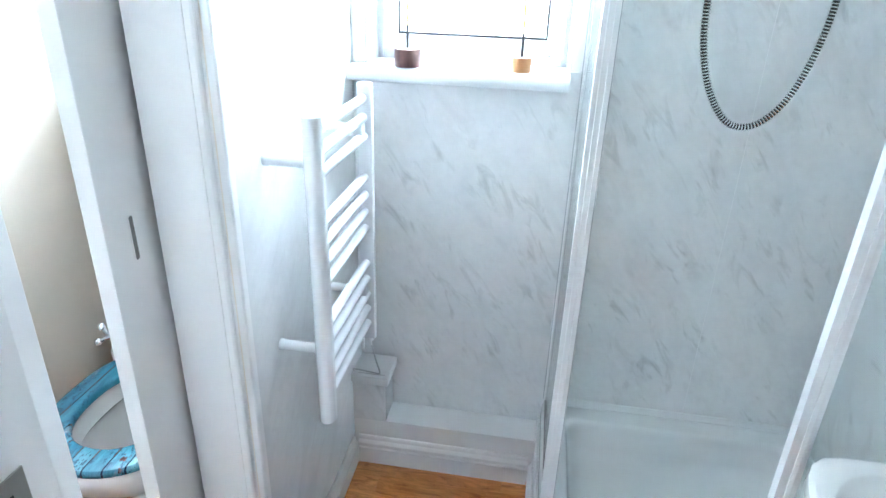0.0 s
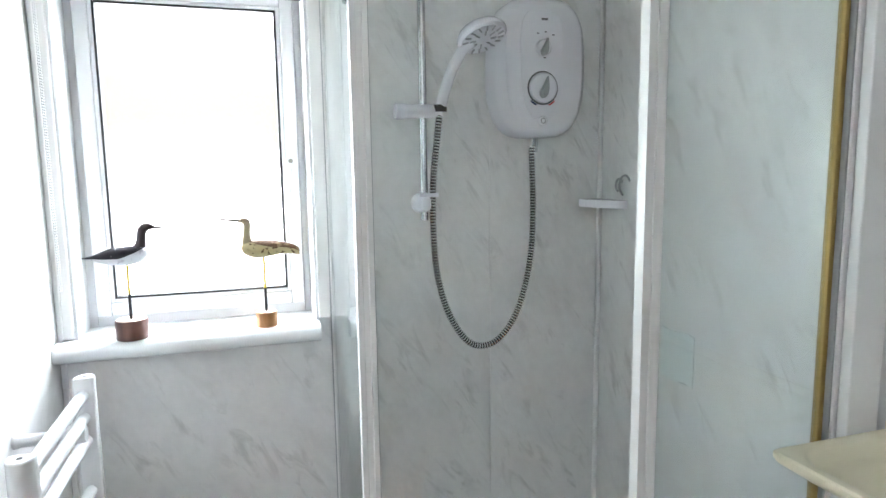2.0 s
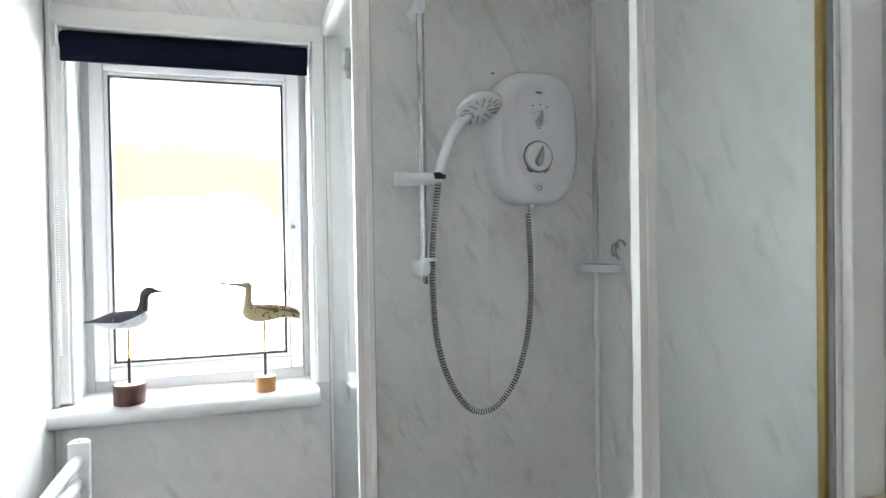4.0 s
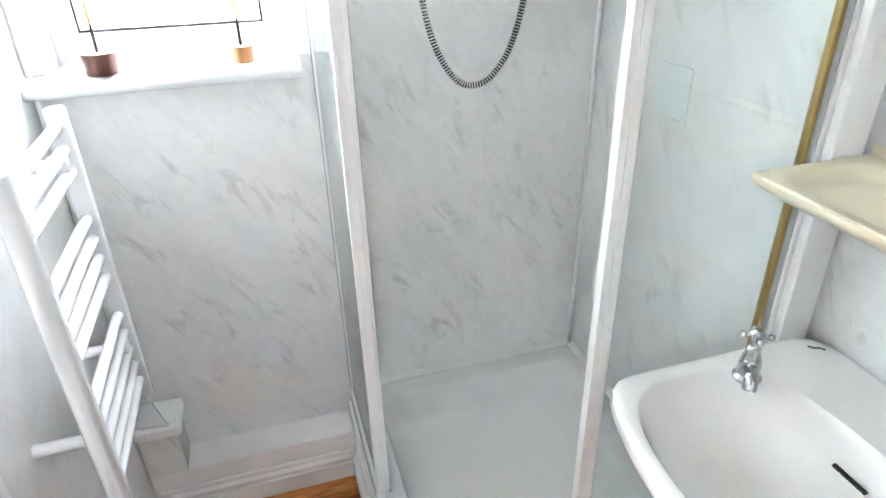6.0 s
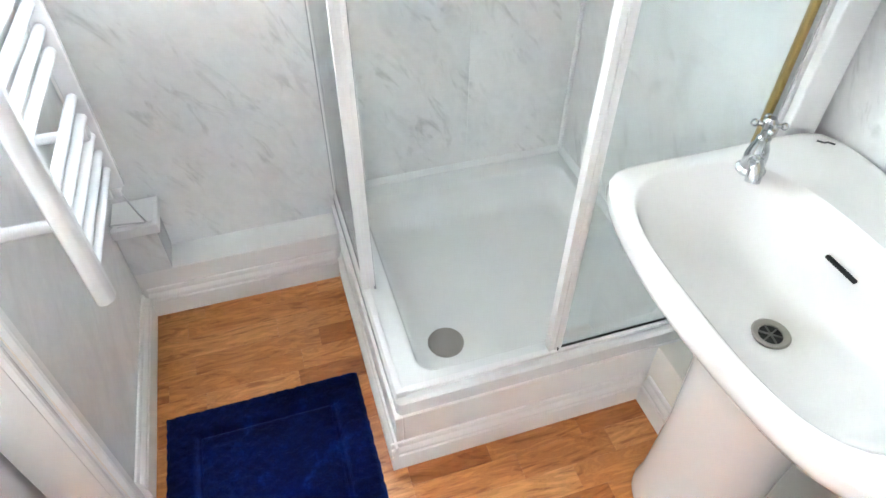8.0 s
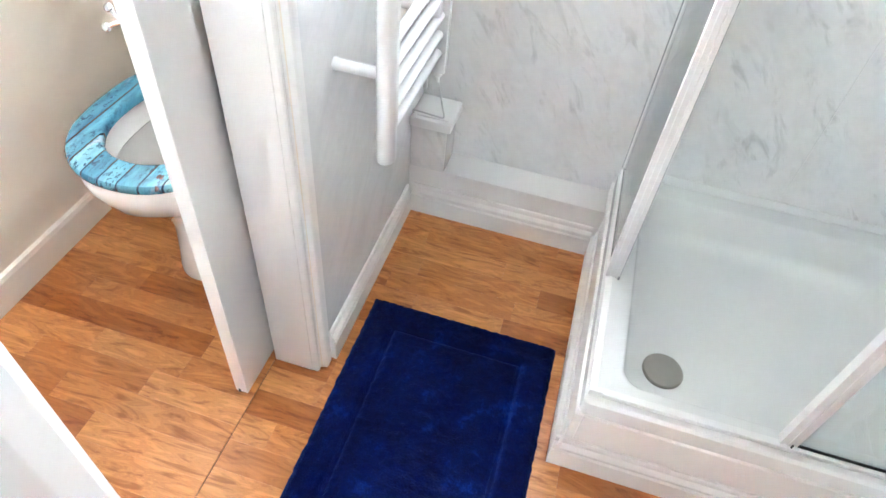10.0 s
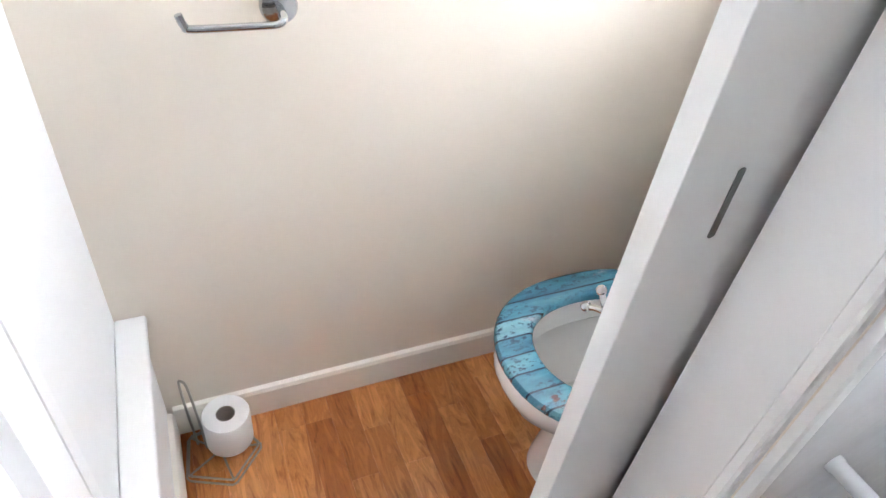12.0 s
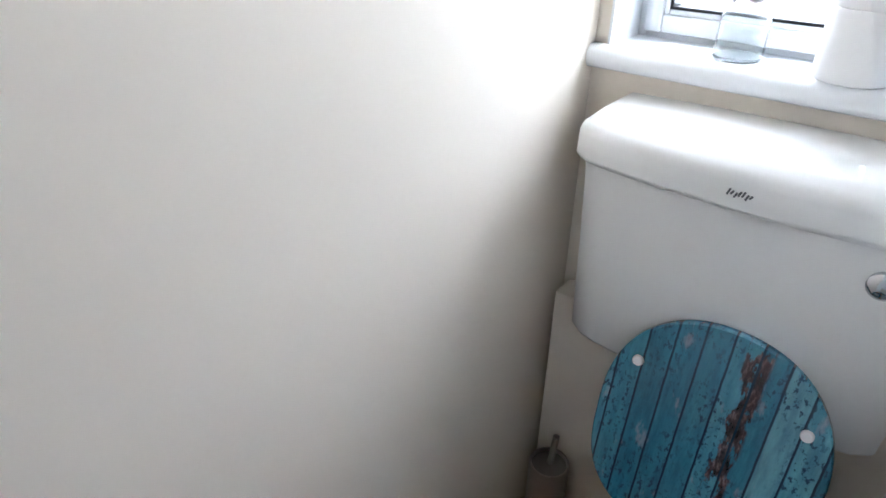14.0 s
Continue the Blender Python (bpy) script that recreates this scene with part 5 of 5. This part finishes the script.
for k in range(7):
    tube([(CX - 0.026 + k * 0.005, 1.9208, 1.121 + 0.002 * math.sin(k * 2.2)), (CX - 0.023 + k * 0.005, 1.9208, 1.128 + 0.002 * math.cos(k * 1.7))], 0.0016, 5, bd)
part("maker_mark", bd, PRINT, cis, "small dark maker's mark")
lv_ob = part("flush_lever", lathe([(0.020, 1.960), (0.020, 1.946), (0.015, 1.940), (0.008, 1.936)], (-0.299, 0, 1.043), "y", 20), CHROME, cis, "chrome flush lever")
part("lever_arm", tube([(-0.299, 1.940, 1.043), (-0.28, 1.934, 1.042), (-0.235, 1.934, 1.036)], 0.006, 10), CHROME, lv_ob)
part("flush_pipe", tube(smooth_line([(TX, 2.025, 0.765), (TX, 2.022, 0.66), (TX, 2.01, 0.50), (TX, 1.96, 0.40)]), 0.022, 14), UPVC, cis, "white plastic flush pipe")
structure("casing_wc", box(WC_X + 0.014, -0.1345, 2.052, BACK - 0.0005, 0.0, 0.755, 0.003), CREAM, "cream boxed-in pipe casing along the wall behind the toilet")

# toilet brush
tb = thing("toilet_brush", "steel toilet brush in a smoked glass holder by the toilet", "toilet brush")
part("holder", lathe([(0.044, 0.0), (0.046, 0.004), (0.046, 0.336), (0.044, 0.340), (0.041, 0.340), (0.041, 0.02)], (-0.744, 1.992, 0.0), "z", 28), SMOKE, tb, "frosted smoked holder")
part("rim_plate", lathe([(0.040, 0.326), (0.040, 0.330), (0.012, 0.332)], (-0.744, 1.992, 0), "z", 24), STEEL, tb)
part("shaft", tube([(-0.750, 1.982, 0.05), (-0.745, 1.998, 0.33), (-0.742, 2.006, 0.412)], 0.0075, 12), STEEL, tb, "brushed steel handle")
part("brush_head", lathe([(0.02, 0.03), (0.034, 0.05), (0.034, 0.11), (0.02, 0.13)], (-0.744, 1.992, 0), "z", 16), WHITE_TRIM, tb)

# paper holder on the wall
ph = thing("paper_holder", "chrome toilet paper arm on a round wall rose", "paper holder")
part("rose", lathe([(0.029, WC_X + 0.0005), (0.029, WC_X + 0.006), (0.026, WC_X + 0.010), (0.011, WC_X + 0.012)], (0, 1.084, 0.992), "x", 32), CHROME, ph)
part("arm", tube(smooth_line([(WC_X + 0.010, 1.084, 0.992), (WC_X + 0.035, 1.084, 0.992), (WC_X + 0.050, 1.082, 0.988), (WC_X + 0.054, 1.072, 0.983), (WC_X + 0.054, 1.04, 0.982), (WC_X + 0.054, 0.955, 0.982), (WC_X + 0.054, 0.944, 0.987), (WC_X + 0.054, 0.938, 1.003)], 6), 0.0058, 12), CHROME, ph)


def roll_mesh():
    return [(0.021, 0.0), (0.050, 0.0), (0.0525, 0.004), (0.0525, 0.094), (0.050, 0.098), (0.021, 0.098)]


def paper_roll(at, label, rot=None):
    ob = thing("toilet_roll", label, "toilet roll", "spare toilet rolls")
    pb = lathe(roll_mesh(), (0, 0, 0), "z", 36, cap0=False, cap1=False)
    part("paper", pb, PAPER, ob)
    part("core", lathe([(0.021, 0.0005), (0.021, 0.0975), (0.0195, 0.0975), (0.0195, 0.0005)], (0, 0, 0), "z", 24, cap0=False, cap1=False), mat("brown_card", (0.32, 0.28, 0.25), 0.8) if "brown_card" not in bpy.data.materials else bpy.data.materials["brown_card"], ob, "grey card core")
    ob.matrix_world = at
    return ob


paper_roll(pose(-0.748, 0.893, 0.0245, 0, 0, 30), "white toilet roll on a wire stand on the floor")
st = thing("roll_stand", "chrome wire stand for spare toilet rolls on the floor", "roll stand")
SC = Vector((-0.728, 0.868, 0))
for k, r in enumerate((0.088, 0.082)):
    ring = [(SC.x + r * math.cos(2 * math.pi * q / 5 + 0.2 + w), SC.y + r * math.sin(2 * math.pi * q / 5 + 0.2 + w), 0.004 + 0.012 * k) for q in range(5) for w in (-0.06, 0.06)]
    part("base_wire", tube([*ring, ring[0]], 0.0026, 8), STEEL, st)
for q in range(5):
    a = 2 * math.pi * q / 5 + 0.2
    part("spoke", tube([(SC.x, SC.y, 0.018), (SC.x + 0.085 * math.cos(a), SC.y + 0.085 * math.sin(a), 0.014)], 0.0024, 8), STEEL, st)
part("upright", tube(smooth_line([(-0.760, 0.822, 0.018), (-0.763, 0.817, 0.14), (-0.764, 0.816, 0.238), (-0.758, 0.822, 0.254), (-0.752, 0.830, 0.238), (-0.748, 0.836, 0.14), (-0.744, 0.840, 0.018)]), 0.0028, 8), STEEL, st)
part("foot", lathe([(0.006, 0), (0.006, 0.004)], (SC.x, SC.y, 0), "z", 10), STEEL, st)

# on the WC sill
paper_roll(pose(-0.432, 2.140, 1.2462), "white toilet roll at the bottom of a stack on the sill")
paper_roll(pose(-0.430, 2.141, 1.3445), "white toilet roll on top of another on the sill")
jar = thing("glass_jar", "small clear glass jar standing on the window sill", "jar")
part("glass", lathe([(0.034, 0.0), (0.038, 0.004), (0.037, 0.062), (0.031, 0.074), (0.030, 0.086), (0.0275, 0.086), (0.0285, 0.074), (0.034, 0.061), (0.035, 0.006)], (-0.596, 2.155, 1.2462), "z", 28), JAR_GLASS, jar)
part("trinket", tube(smooth_line([(-0.620, 2.150, 1.331), (-0.605, 2.147, 1.341), (-0.59, 2.150, 1.334), (-0.575, 2.152, 1.338)]), 0.004, 8), GREY_PLASTIC, jar, "small grey trinket in the rim")

# light pulls
def light_pull(name, at, label, scale=1.0):
    """A turned lighthouse on a pull cord from the ceiling."""
    ob = thing(name, label, "light pull")
    prof = [("plinth", NAVY, [(0.0205, 0.0), (0.0215, 0.002), (0.0215, 0.005), (0.0195, 0.007)]), ("band", BLUE, [(0.0195, 0.007), (0.0190, 0.015)]), ("collar", NAVY, [(0.0202, 0.015), (0.0202, 0.018), (0.0188, 0.019)]),
            ("band", WHITE_GLAZE, [(0.0188, 0.019), (0.0178, 0.034)]), ("band", BLUE, [(0.0178, 0.034), (0.0168, 0.048)]), ("band", WHITE_GLAZE, [(0.0168, 0.048), (0.0158, 0.062)]), ("band", BLUE, [(0.0158, 0.062), (0.0148, 0.076)]),
            ("gallery", NAVY, [(0.0150, 0.076), (0.0175, 0.079), (0.0175, 0.082), (0.0140, 0.084)]), ("lantern", RED, [(0.0132, 0.084), (0.0132, 0.099)]), ("roof", NAVY, [(0.0150, 0.099), (0.0195, 0.102), (0.0180, 0.106), (0.0100, 0.112), (0.006, 0.113)]),
            ("finial", RED, [(0.005, 0.113), (0.0095, 0.117), (0.0110, 0.123), (0.0095, 0.129), (0.004, 0.133)])]
    for nm, m, pr in prof:
        part(nm, lathe([(r * scale * 0.86, h * scale) for r, h in pr], (0, 0, 0), "z", 28), m, ob)
    for a, h in ((-2.2, 0.026), (-2.2, 0.056)):
        part("little_window", rings([[(r * math.cos(a + da), r * math.sin(a + da), h + dz) for da, dz in ((-0.12, -0.004), (0.12, -0.004), (0.12, 0.004), (-0.12, 0.004))] for r in (0.0120, 0.0166 - 0.06 * (h - 0.02))]), PRINT, ob, smooth=False)
    part("little_door", rings([[(r * math.cos(-1.9 + da), r * math.sin(-1.9 + da), 0.009 + dz) for da, dz in ((-0.13, -0.003), (0.13, -0.003), (0.13, 0.005), (-0.13, 0.005))] for r in (0.013, 0.0176)]), RED, ob, smooth=False)
    part("cord", tube([(0, 0, 0.121 * scale), (0, 0, TOP - at[2])], 0.0013, 6), CORD, ob)
    ob.matrix_world = Matrix.Translation(at)
    return ob


light_pull("light_pull", (0.058, 0.767, 1.1835), "lighthouse light pull striped blue and white on a cord", 0.88)
light_pull("light_pull", (-0.055, 0.796, 1.252), "smaller blue and red lighthouse light pull on a cord", 0.7)

# ---- floor ----
floor = structure("floor", box(-0.95, 1.5, -1.42, 2.30, -0.12, -0.004), UNDERLAY, "wood-effect laminate floor of short oak strips")
ROW = 0.0655
rngp = random.Random(11)
plank_meshes = {}


def plank_mesh(length):
    key = round(length, 3)
    if key not in plank_meshes:
        bm = box(-length / 2 + 0.00008, length / 2 - 0.00008, -ROW / 2 + 0.00008, ROW / 2 - 0.00008, -0.004, 0, 0.0003, 1)
        me = bpy.data.meshes.new("plank")
        bm.to_mesh(me)
        bm.free()
        me.materials.append(PLANK)
        plank_meshes[key] = me
    return plank_meshes[key]


def lay(x_from, x_to, y_from, y_to, first_rows=()):
    """Staggered rows of strips along x, from the back forwards; first_rows: joints of the first rows."""
    y = y_to - ROW / 2
    fixed = list(first_rows)
    while y > y_from:
        ends = list(fixed.pop(0)) if fixed else []
        x = x_from
        first = True
        while x < x_to - 0.001:
            length = rngp.choice((0.24, 0.30, 0.36, 0.44))
            if first:
                length, first = rngp.choice((0.08, 0.14, 0.2, 0.26)), False
            if ends:
                length = round(ends.pop(0) - x, 4)
            if x_to - x - length < 0.07:
                length = round(x_to - x, 4)
            ob = new("plank", plank_mesh(length))
            ob.location = (x + length / 2, y, 0)
            ob.parent = floor
            x += length
        y -= ROW


lay(WC_X, -0.139, 0.728, 2.115)
lay(-0.137, 0.570, 0.60, 2.0185, ((0.13, 0.462), (0.083, 0.42), (0.327,), (0.10, 0.438), (0.03, 0.38)))
lay(0.570, 1.206, 0.60, 1.356)
rest = bmesh.new()
box(-0.95, 1.5, -1.42, 0.598, -0.004, 0, bm=rest)
structure("floor_hall", rest, PLANK, "wood-effect laminate floor of the hall")
